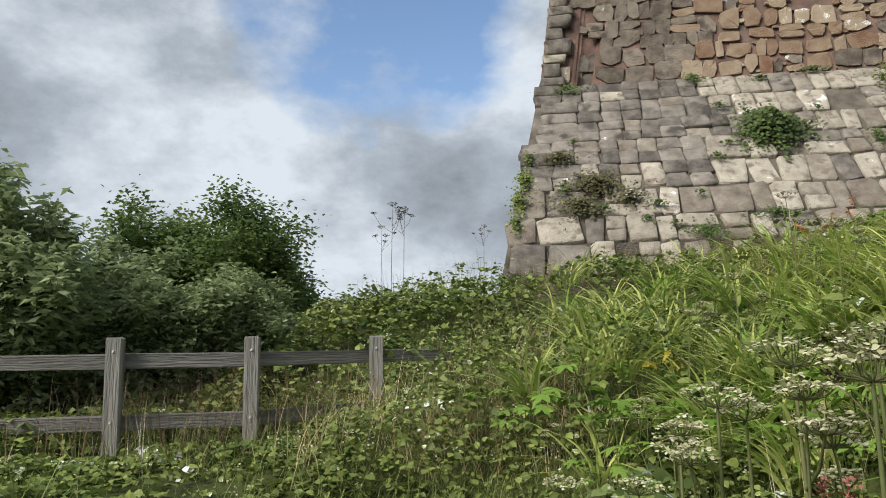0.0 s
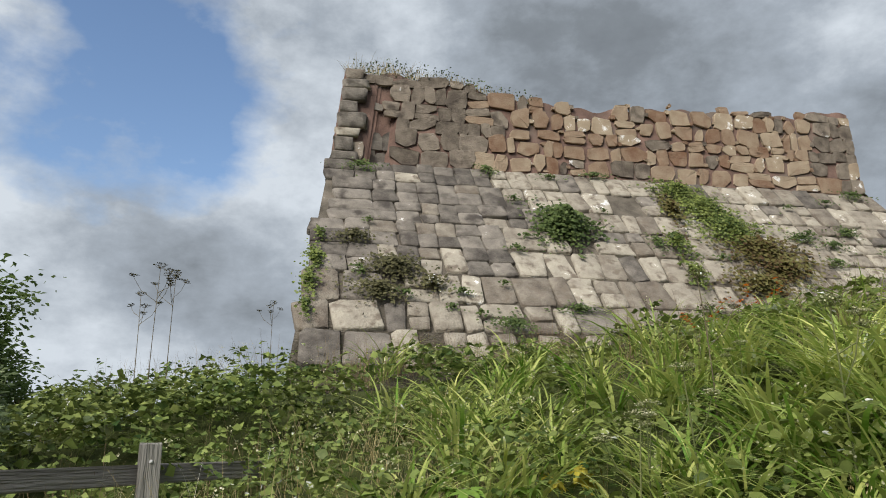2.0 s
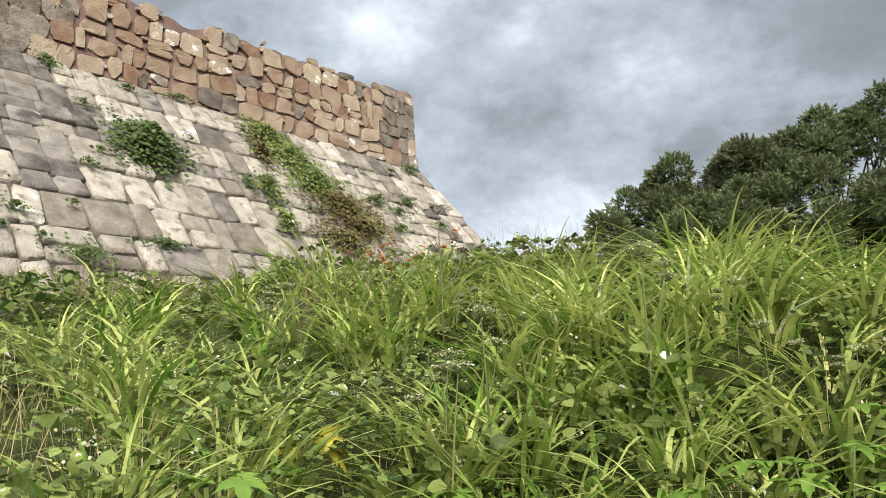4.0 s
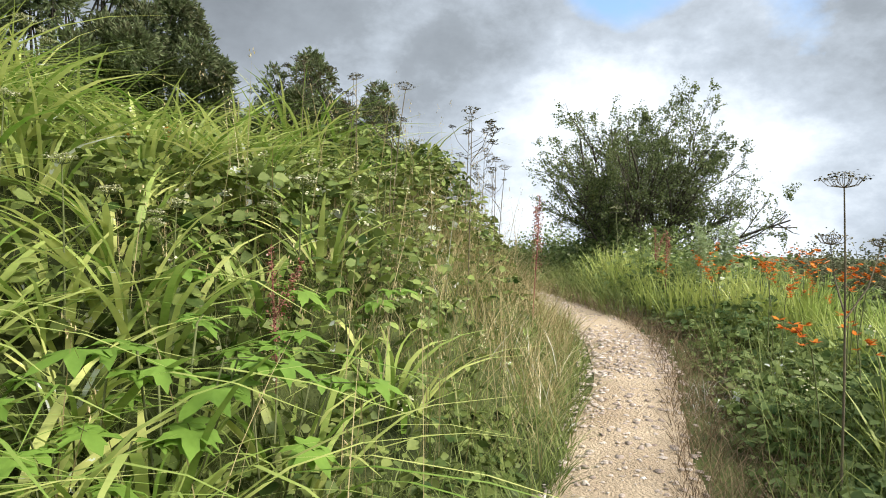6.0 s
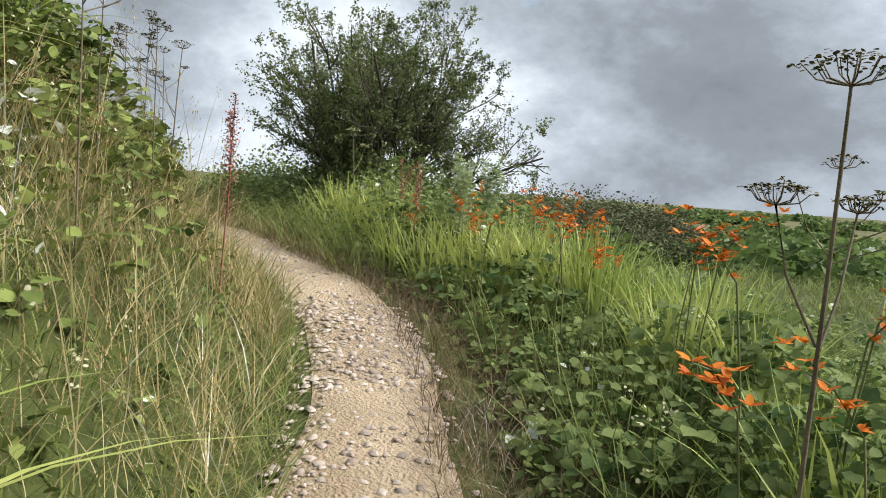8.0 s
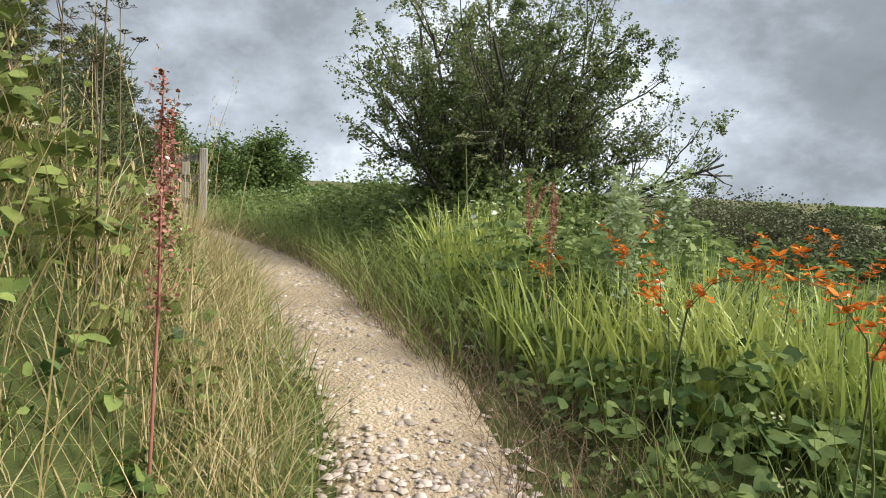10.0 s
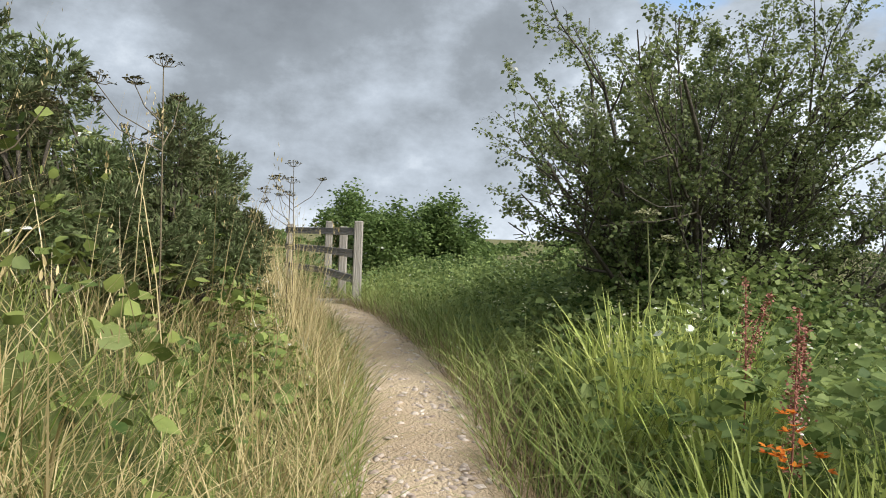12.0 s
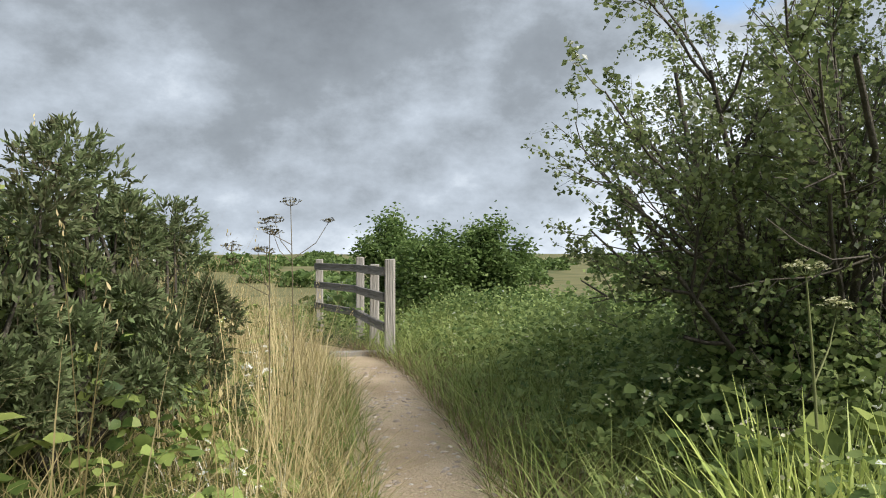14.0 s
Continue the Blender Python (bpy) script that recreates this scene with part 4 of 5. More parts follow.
by_fence = scatter(9000, 0, 4.5, 6, 10.5, lambda x, y, d: (d > 0.9) * np.exp(-(((x - 2.1) / 0.9) ** 2 + ((y - 7.8) / 0.9) ** 2)))
dry = thinned(verge(56000, 0.42, 2.0, skew=1.2), 23, 0.55, 0.2, 0.8, 5.2)
by_post = scatter(4400, 11.6, 18.5, 0.4, 3.4, lambda x, y, d: ss(0.55, 0.8, d) * (1 - ss(1.6, 2.8, d)))
blade_stuff("golden_grass", "tall golden dry grass beside the end of the path", "grass", by_post, M_STRAW, (0.6, 1.3), (0.003, 0.007), (0.02, 0.25), (0.05, 0.3), 4, 0.02)
slope_straw = scatter(9000, -0.5, 4.6, 5.5, 11.0, lambda x, y, d: (d > 0.9) * (0.15 + 0.85 * ss(0.5, 0.65, vnoise(x, y, 0.7, 43))) * np.exp(-(((x - 2.0) / 1.3) ** 2 + ((y - 8.0) / 1.8) ** 2)))
blade_stuff("slope_straw", "thin bleached grass stems leaning over the brambles", "grass", slope_straw, M_STRAW, (0.5, 1.0), (0.004, 0.008), (0.05, 0.5), (0.05, 0.5), 4, 0.02, 0.15)
hill_dry = scatter(14000, -2, 11, 6, 15.5, lambda x, y, d: (d > 1.2) * ss(0.5, 0.65, vnoise(x, y, 1.5, 29)))
blade_stuff("rusty_stems", "thin rusty dead stems among the brambles", "plants", hill_dry, M_BROWN, (0.4, 0.95), (0.004, 0.009), (0.02, 0.3), (0.0, 0.3), 3, 0.02, 0.3)
keep_d = RNG.uniform(0, 1, len(dry[0])) < 1 - 0.6 * ss(8.6, 9.6, dry[0]) * ss(0.6, 0.9, dry[2])
dry = [np.concatenate([a[keep_d], b]) for a, b in zip(dry, by_fence)]
more_dry = verge(9000, 0.9, 2.7, 5.8, 8.8)
dry = [np.concatenate([a, b]) for a, b in zip(dry, more_dry)]
blade_stuff("dry_grass_verge", "tall straw-coloured dry grass along the upper verge", "grass", dry, M_STRAW, (0.25, 0.75), (0.003, 0.007), (0.1, 0.6), (0.1, 0.8), 4, 0.02)
blade_stuff("green_verge", "short green grass at the edge of the path", "grass", thinned(verge(48000, 0.31, 1.9, skew=1.4), 36, 0.35, 0.65, 0.35), M_GRASS, (0.12, 0.42), (0.004, 0.009), (0.1, 0.8), (0.1, 0.8), 3, 0.02)
blade_stuff("dead_verge", "short dead brown grass on the lower edge of the path", "grass", thinned(verge(44000, -0.32, -1.25, skew=1.1), 35, 0.5, 0.85, 0.15), M_BROWN, (0.1, 0.36), (0.003, 0.006), (0.1, 0.8), (0.1, 0.7), 2, 0.02)
blade_stuff("path_edge_grass", "soft green grass creeping over the lower path edge", "grass", thinned(verge(36000, -0.34, -2.3, 8.6, 18.5, 1.1), 37, 0.6, 0.5, 0.5), M_GRASS, (0.2, 0.8), (0.005, 0.011), (0.1, 0.7), (0.1, 0.8), 3, 0.02)
blade_stuff("lower_grass", "rough green grass on the lower side of the path", "grass", scatter(60000, -1, 24, -9, 5, lambda x, y, d: (d < -0.8) * (0.15 + 0.85 * ss(0.45, 0.6, vnoise(x, y, 1.3, 24))) / (1 + (np.maximum(0, -d - 2) / 4) ** 2)), M_GRASS, (0.3, 0.8), (0.004, 0.010), (0.05, 0.4), (0.0, 0.5), 3, 0.02)
blade_stuff("field_tussocks", "rough tussocky grass on the falling ground", "grass", scatter(110000, -4, 60, -55, 2, lambda x, y, d: ((d < -2.5) | (y < -2)) * (0.1 + 0.9 * ss(0.4, 0.65, vnoise(x, y, 2.2, 27))) * 9 / (9 + np.maximum(0, -d - 3))), M_GRASS, (0.3, 0.8), (0.015, 0.04), (0.1, 0.7), (0.1, 0.6), 2, 0.05)
# pale bramble blossom and seed fluff
fx, fy, fd = (np.concatenate(q) for q in zip(scatter(4200, 0, 12, 3, 15.5, lambda x, y, d: (d > 0.8) * 0.35 / (1 + (np.maximum(0, d - 2) / 4) ** 2)), thinned(verge(500, -0.8, -2.4), 25, 0.8, 0.1, 0.9)))
fz = land(fx, fy) + canopy(fx, fy, fd) * 1.02 + 0.03
fp = np.repeat(np.stack([fx, fy, fz], 1), 7, 0) + RNG.normal(0, 0.022, (len(fx) * 7, 3))
blossom = new("bramble_blossom", quad_mesh("bramble_blossom", *leaf_cloud(fp, RNG.uniform(0.012, 0.024, len(fp)), 0.9), M_UMBEL))
tagged(blossom, "small white bramble blossom over the leaves", "flowers", kind="stuff")

# upright sword-leaved clumps below the path
CLUMPS = [(8.78, 0.11, 0.85), (8.4, 0.13, 0.9), (8.38, -0.18, 0.9), (8.03, -0.1, 0.95), (8.02, -0.37, 0.95), (7.69, -0.25, 1.0), (7.66, -0.51, 1.0), (7.36, -0.36, 1.0), (7.32, -0.61, 1.0), (7.04, -0.42, 1.0), (6.96, -0.58, 0.95), (8.32, -0.9, 0.95), (7.7, -1.08, 0.95), (6.87, -0.73, 0.9), (8.84, -0.71, 0.85), (10.7, -0.75, 0.95), (10.4, -0.55, 0.95), (11.0, -0.85, 0.9), (10.9, -0.5, 0.85), (10.2, -0.9, 0.95), (10.6, -1.1, 0.95), (9.9, -0.5, 1.0), (10.1, -0.2, 0.85), (9.4, -0.3, 0.8), (6.3, -0.3, 0.9), (5.4, 0.6, 0.85), (5.0, 1.2, 0.75), (6.0, 0.4, 0.9), (6.2, -0.6, 1.0), (5.6, -0.2, 0.95), (6.6, -1.0, 1.0), (5.0, 0.4, 0.85), (4.7, 1.0, 0.8), (5.2, 0.0, 0.95), (4.4, 1.3, 0.95), (3.9, 2.5, 0.8), (4.25, 2.0, 0.9), (4.6, 1.6, 1.05), (3.95, 1.9, 0.9), (5.1, 0.25, 1.15), (5.5, 0.1, 1.1)]
masters = []
for i in range(3):
    ob = empty("crocosmia_clump", 0, 0, -60, "clump of upright bright green sword-shaped leaves", "plant", "crocosmia below the path")
    for j in range(72):
        r, a = 0.26 * math.sqrt(RNG.uniform(0, 1)), RNG.uniform(0, 2 * np.pi)
        one = blades(np.array([[r * math.cos(a), r * math.sin(a), -0.05]]), RNG.uniform(0.5, 0.95, 1), RNG.uniform(0.018, 0.038, 1), np.array([a + RNG.normal(0, 0.6)]), RNG.uniform(0.0, 0.35, 1), RNG.uniform(0.0, 0.4, 1), 5)
        part("leaf", one, M_LUSH, ob)
    masters.append(ob)
for i, (cx, cy, s) in enumerate(CLUMPS):
    copy_thing(masters[i % 3], pose(cx, cy, ground_z(cx, cy), 0, 0, 67 * i) @ Matrix.Diagonal((s, s, s, 1)))
for m_ in masters:
    for o in (*m_.children_recursive, m_):
        bpy.data.objects.remove(o)

# gravel on the path
gxs, gys, gds = scatter(130000, 0, 17, -1, 7, lambda x, y, d: (np.abs(d) < 0.46 + 0.06 * vnoise(x, y, 0.3, 33)) * (d < 0.5 - 0.14 * ss(5.5, 6.5, x) * (1 - ss(8.6, 9.6, x))) * (0.25 + 0.75 * ss(0.35, 0.6, vnoise(x, y, 0.7, 31))) * (1 - 0.55 * ss(7.5, 11, x)))
gn = len(gxs)
st = np.array([[-1, -1, -0.5], [1, -1, -0.5], [1, 1, -0.5], [-1, 1, -0.5], [-0.7, -0.7, 0.5], [0.7, -0.7, 0.5], [0.7, 0.7, 0.5], [-0.7, 0.7, 0.5]])
sf = np.array([[4, 5, 6, 7], [0, 1, 5, 4], [1, 2, 6, 5], [2, 3, 7, 6], [3, 0, 4, 7]])
ga = RNG.uniform(0, 2 * np.pi, gn)
gs = 0.004 + 0.021 * RNG.uniform(0, 1, gn) ** 2.4
sv = st[None] * np.stack([gs, gs * RNG.uniform(0.6, 1, gn), gs * RNG.uniform(0.3, 0.7, gn)], 1)[:, None] * (1 + RNG.normal(0, 0.28, (gn, 8, 3)))
ca, sa = np.cos(ga)[:, None], np.sin(ga)[:, None]
sv = np.stack([sv[..., 0] * ca - sv[..., 1] * sa, sv[..., 0] * sa + sv[..., 1] * ca, sv[..., 2]], -1)
sv += np.stack([gxs, gys, land(gxs, gys) + 0.026 - 0.02 * (np.abs(gds) / 0.5) ** 3], 1)[:, None]
gravel = new("gravel", quad_mesh("gravel", sv.reshape(-1, 3), (np.arange(gn)[:, None, None] * 8 + sf).reshape(-1, 4), M_PEBBLE))
tagged(gravel, "loose pale pinkish gravel strewn over the path", "gravel", kind="stuff")

# ---- fences ----


def plank(parent, name, a, b, height, thick, mat, label=""):
    """A weathered board from a to b."""
    a, b = Vector(a), Vector(b)
    ln = (b - a).length
    me = box(0, 0, 0, ln, thick, height, 0.008, 0.003)
    me.materials.append(mat)
    ob = part(name, me, None, parent, label)
    q = (b - a).to_track_quat("X", "Z")
    ob.matrix_basis = Matrix.Translation((a + b) / 2) @ q.to_matrix().to_4x4()
    return ob


def post(parent, x, y, z0, z1, wide, mat, bolts=(), face=(0, -1)):
    me = box(0, 0, 0, wide, wide * 0.8, z1 - z0, 0.012, 0.004)
    me.materials.append(mat)
    ob = part("post", me, None, parent, "weathered square timber post")
    ang = math.atan2(face[1], face[0]) + math.pi / 2
    ob.matrix_basis = Matrix.Translation((x, y, (z0 + z1) / 2)) @ Matrix.Rotation(ang, 4, "Z")
    for bz in bolts:
        bm = bmesh.new()
        bmesh.ops.create_icosphere(bm, subdivisions=1, radius=0.018)
        bme = bpy.data.meshes.new("bolt")
        bm.to_mesh(bme)
        bm.free()
        bme.materials.append(M_BOLT)
        b = part("bolt", bme, None, ob, "steel bolt head")
        b.location = (0, -wide * 0.4, bz - (z0 + z1) / 2)
    return ob


fence = empty("timber_fence", 0, 0, 0, "weathered grey post-and-rail fence sunk in brambles", "fence")
FP = [(-1.52, 7.12), (-0.36, 7.72), (0.66, 8.9)]
fdir = (0.35, -0.94)
for (x, y), w in zip(FP, (0.155, 0.155, 0.16)):
    post(fence, x, y, -0.3 if x < 0.3 else 0.3, 1.54, w, M_WOOD, (1.40, 0.72, 0.12) if x < 0.3 else (1.40, 0.78), fdir)
ends = [(-4.2, 5.9), *FP, (1.5, 9.7)]
for (a, b), drop in zip(zip(ends[:-1], ends[1:]), (0.0, 0.0, 0.0, 0.0)):
    for h, nm in ((1.30, "rail"), (0.70, "rail"), (0.12, "rail")):
        if (h < 0.5 and a[0] > -0.3) or (h < 0.9 and b[0] > 1):
            continue
        plank(fence, nm, (a[0] - 0.03, a[1] + 0.09, h + 0.005), (b[0] - 0.03, b[1] + 0.09, h), 0.15, 0.05, M_RAIL, "split grey timber rail")

fence_end = empty("fence_end", 17.83, -0.45, 1.0, "short timber fence with three rails beside the path end", "fence")
EP = [(0, 0, 1.28), (1.1, 0.02, 1.2), (2.5, 0.02, 1.3), (4.4, 0.5, 1.25)]
for x, y, h in EP:
    post(fence_end, x, y, -0.1, h, 0.13, M_PALEWOOD, (), (-1, 0.3))
for (a, b) in zip(EP[:-1], EP[1:]):
    for h in (1.12, 0.78, 0.40):
        plank(fence_end, "rail", (a[0], a[1] + 0.08, h), (b[0], b[1] + 0.08, h), 0.12, 0.045, M_RAIL, "dark timber rail")
sill = box(0.25, 0.3, 0.02, 0.14, 0.9, 0.1, 0.01)
sill.materials.append(M_PALEWOOD)
part("kick_board", sill, None, fence_end, "pale timber board on the ground")

# ---- flowers and single plants ----


def discs(centres, normals, radius, rng, per=7, size=0.011):
    """Flat heads of small florets."""
    pos = np.repeat(np.asarray(centres, float), per, 0)
    n = len(pos)
    pos = pos + rng.normal(0, 1, (n, 3)) * np.array([radius, radius, radius * 0.35])
    az = rng.uniform(0, 2 * np.pi, n)
    axis = np.stack([np.cos(az), np.sin(az), rng.normal(0, 0.3, n)], 1)
    return leaves(pos, axis, unit(rng.normal(0, 0.3, (n, 3)) + np.array([0, 0, 1.0])), size, 0.9)


def umbel_master(name, label, category, group, seed, height, heads, head_r, stem_mat, head_mat, rays=12, thick=0.007, foliage=True):
    """A hogweed-like plant: ridged stem, forking side stems, ray-borne flat heads."""
    rng = np.random.default_rng(seed)
    ob = empty(name, 0, 0, -60, label, category, group)
    bend = rng.normal(0, 0.05, 2) * height
    top = np.array([bend[0], bend[1], height])
    stem = np.array([[0, 0, -0.1], [bend[0] * 0.2, bend[1] * 0.1, height * 0.4], [bend[0] * 0.6, bend[1] * 0.5, height * 0.75], top])
    part("stem", tube(stem, (thick, thick * 0.85, thick * 0.7, thick * 0.5), 6), stem_mat, ob)
    tops = [(top, head_r)]
    for j in range(heads - 1):
        f = rng.uniform(0.55, 0.85)
        p = np.array([bend[0] * f * f, bend[1] * f * f, height * f])
        a = rng.uniform(0, 2 * np.pi)
        r = rng.uniform(0.10, 0.22) * height
        q = p + np.array([math.cos(a) * r, math.sin(a) * r, height * (0.96 - f) * rng.uniform(0.6, 1.05)])
        m = (p + q) / 2 + np.array([math.cos(a), math.sin(a), -0.4]) * r * 0.15
        part("side_stem", tube([p, m, q], (thick * 0.6, thick * 0.5, thick * 0.4), 5), stem_mat, ob)
        tops.append((q, head_r * rng.uniform(0.55, 0.85)))
    for q, r in tops:
        a = np.arange(rays) * 2.399 + rng.uniform(0, 6)
        rr = r * np.sqrt((np.arange(rays) + 0.5) / rays)
        ends_ = q + np.stack([np.cos(a) * rr, np.sin(a) * rr, r * 0.75 - rr * 0.35 + rng.normal(0, 0.006, rays)], 1)
        spokes = [tube([q, (q + e_) / 2 + np.array([(e_ - q)[0] * 0.18, (e_ - q)[1] * 0.18, -0.1 * r]), e_], (0.0022, 0.0018, 0.0014), 3) for e_ in ends_]
        head = tagged(part("umbel", merged(spokes), stem_mat, ob), kind="stuff")
        tagged(part("flower_head", discs(ends_, None, r * 0.12, rng, 9, max(0.012, r * 0.13)), head_mat, head), kind="stuff")
    if foliage:
        n = 26
        f = rng.uniform(0.05, 0.6, n)
        pos = np.stack([bend[0] * f * f + rng.normal(0, 0.10, n), bend[1] * f * f + rng.normal(0, 0.10, n), height * f], 1)
        tagged(part("foliage", leaf_cloud(pos, rng.uniform(0.08, 0.16, n), 0.6), M_BRAMBLE, ob), kind="stuff")
    return ob


def plant_out(master, places, rng, spread_=0.0, tall=1.0):
    """Copies of a plant, each turned and scaled so that its top reaches the given height."""
    for x, y, top in places:
        x, y = x + rng.uniform(-1, 1) * spread_, y + rng.uniform(-1, 1) * spread_
        z = ground_z(x, y)
        s = max(0.45, min(1.7, (top - z) / tall)) if top else rng.uniform(0.8, 1.15)
        copy_thing(master, pose(x, y, z, 0, 0, rng.uniform(0, 360)) @ Matrix.Diagonal((s, s, s, 1)))


def remove_master(ob):
    for o in (*ob.children_recursive, ob):
        bpy.data.objects.remove(o)


pr = random.Random(5)
WHITE = "white-flowered hogweed with flat pale heads among brambles"
white_a = umbel_master("hogweed", WHITE, "plant", "hogweed on the bank", 71, 1.1, 3, 0.085, M_STEM, M_UMBEL, 18)
white_b = umbel_master("hogweed", WHITE, "plant", "hogweed on the bank", 72, 1.0, 2, 0.075, M_STEM, M_UMBEL, 16)
plant_out(white_a, [(4.44, 9.33, 2.36), (2.73, 5.48 + 0.9, 0.8), (3.43, 6.3, 1.0), (3.42, 2.5, 1.42), (4.06, 7.37, 1.75), (6.09, 5.99, 2.2), (5.34, 8.16, 2.3), (7.05, 6.38, 2.9), (3.23, 2.64, 1.3), (3.05, 2.85, 1.02), (5.0, 6.6, 2.35), (5.6, 6.3, 2.2), (5.3, 5.6, 1.75)], pr, 0, 1.1)
plant_out(white_b, [(3.2, 6.35, 0.85), (3.5, 2.25, 1.4), (3.55, 2.0, 1.3), (3.89, 7.2, 1.68), (6.54, 6.4, 2.1), (11.1, -1.04, 2.25), (5.6, 5.0, 1.9), (6.1, 4.4, 2.0), (2.6, 8.6, 1.5), (5.9, 7.4, 2.3), (3.15, 2.76, 1.15), (2.77, 3.0, 1.0), (3.35, 2.75, 1.25), (3.6, 2.4, 1.45), (4.4, 7.3, 2.0), (5.2, 6.0, 1.9)], pr, 0, 1.0)
DRY = "dead brown hogweed stalk with an empty seed head"
dry_a = umbel_master("dead_hogweed", DRY, "plant", "dead hogweed", 73, 1.5, 3, 0.10, M_DEAD, M_SEED, 16, 0.007, False)
dry_b = umbel_master("dead_hogweed", DRY, "plant", "dead hogweed", 74, 1.2, 5, 0.06, M_DEAD, M_SEED, 9, 0.0042, False)
plant_out(dry_a, [(4.58, 2.4, 1.96), (7.19, 3.96, 2.8), (8.45, 2.4, 2.4), (5.21, 8.35, 2.9)], pr, 0, 1.5)
plant_out(dry_b, [(4.95, 1.24, 1.85), (4.2, 1.5, 1.68), (3.73, 2.39, 1.55), (6.8, 4.36, 2.75), (8.66, 2.36, 2.4), (7.88, 3.03, 2.75), (6.81, 4.11, 2.55), (7.87, 2.74, 2.4), (7.06, 3.37, 2.65), (8.65, 2.49, 2.6), (10.24, 2.03, 2.75), (12.66, 1.21, 2.45), (11.39, 2.12, 2.7), (14.0, 1.0, 2.7), (-0.28, 13.72, 4.0), (-0.05, 13.76, 3.9), (1.34, 14.88, 3.7), (-0.5, 13.9, 3.6), (7.5, 4.6, 3.0), (7.9, 4.1, 3.0), (8.3, 4.5, 3.2)], pr, 0, 1.2)


def crocosmia_master(seed, height):
    rng = np.random.default_rng(seed)
    ob = empty("crocosmia_flower", 0, 0, -60, "arching stem of orange crocosmia flowers", "flower", "orange crocosmia")
    pts_ = np.array([[0, 0, -0.05], [0.02, 0, height * 0.5], [0.06, 0, height * 0.85], [0.14, 0.01, height * 0.97], [0.22, 0.02, height]])
    part("stem", tube(pts_, (0.004, 0.0035, 0.003, 0.002, 0.0015), 4), M_STEM, ob)
    n = 12
    f = rng.uniform(0, 1, n)
    c = pts_[2] + (pts_[4] - pts_[2]) * f[:, None] + rng.normal(0, 0.022, (n, 3)) + np.array([0, 0, 0.02])
    pos = np.repeat(c, 5, 0)
    a = np.tile(np.arange(5) * 1.257, n) + rng.uniform(0, 6, n * 5)
    axis = np.stack([np.cos(a), np.sin(a), rng.uniform(0.0, 0.9, n * 5)], 1)
    tagged(part("blossom", leaves(pos, axis, np.tile([0.1, 0.1, 1.0], (n * 5, 1)), rng.uniform(0.024, 0.042, n * 5), 0.5), M_ORANGE, ob, "orange-red trumpet flowers"), kind="stuff")
    return ob


cro = [crocosmia_master(81, 0.85), crocosmia_master(82, 0.9), crocosmia_master(83, 0.8)]
ORANGE = [(5.72, 9.33, 2.75), (5.94, 9.05, 2.85), (6.97, 6.8, 2.43), (7.01, 6.64, 2.31), (6.61, 5.83, 2.2), (7.12, 5.63, 2.4), (9.11, 13.51, 3.7), (9.52, 13.21, 3.9), (9.7, 13.07, 3.7), (9.3, 13.3, 3.8),
          (5.04, 1.63, 1.5), (4.69, 2.4, 1.34), (4.72, 1.69, 1.43), (4.4, 2.3, 1.2), (4.5, 1.59, 1.3), (6.73, 0.6, 1.56), (7.45, 0.57, 1.5), (6.31, 0.91, 1.46), (5.62, 1.04, 1.55), (5.8, 0.8, 1.5),
          (7.34, -0.49, 1.55), (7.48, -0.64, 1.57), (7.24, -0.43, 1.41), (7.0, -0.44, 1.3), (7.2, -0.33, 1.29), (7.43, -0.31, 1.36), (7.91, -0.46, 1.59), (7.79, -0.42, 1.56), (8.1, -0.17, 1.46), (8.79, -0.03, 1.47), (8.45, -0.25, 1.64), (7.67, -0.51, 1.6), (8.08, -0.05, 1.43), (7.18, -0.46, 1.47), (8.43, 0.16, 1.5), (8.03, 0.16, 1.65), (7.46, 0.5, 1.5)]
for i, (x, y, t) in enumerate(ORANGE):
    for j in range(2 if i % 3 == 0 else 1):
        plant_out(cro[(i + j) % 3], [(x, y, t)], pr, 0.10 if j else 0.0, 0.85)


def spike_master(name, label, seed, height, mat, n, size, width, branches):
    rng = np.random.default_rng(seed)
    ob = empty(name, 0, 0, -60, label, "plant", name + "s")
    part("stem", tube([[0, 0, -0.1], [0.01, 0.02, height * 0.5], [0.05, 0.02, height]], (0.005, 0.004, 0.002), 5), mat if mat is M_DOCK else M_STEM, ob)
    for b in range(branches):
        a = rng.uniform(0, 6.28)
        f0 = 0.45 + 0.4 * b / max(1, branches)
        p = np.array([0.03 * f0, 0.02, height * f0])
        q = p + np.array([math.cos(a) * 0.12, math.sin(a) * 0.12, height * 0.28]) if b else np.array([0.05, 0.02, height])
        f = rng.uniform(0, 1, n)
        w = width * (1.15 - f) + 0.006
        pos = p + (q - p) * f[:, None] + rng.normal(0, 1, (n, 3)) * w[:, None] * np.array([1, 1, 0.5])
        spike = part("spike", tube([p, (p + q) / 2, q], (0.004, 0.003, 0.001), 3), mat, ob)
        tagged(part("seed_mass" if mat is M_DOCK else "foliage", leaf_cloud(pos, rng.uniform(0.7, 1.3, n) * size, 0.8 if mat is M_DOCK else 0.35, -0.4), mat, spike), kind="stuff")
    return ob


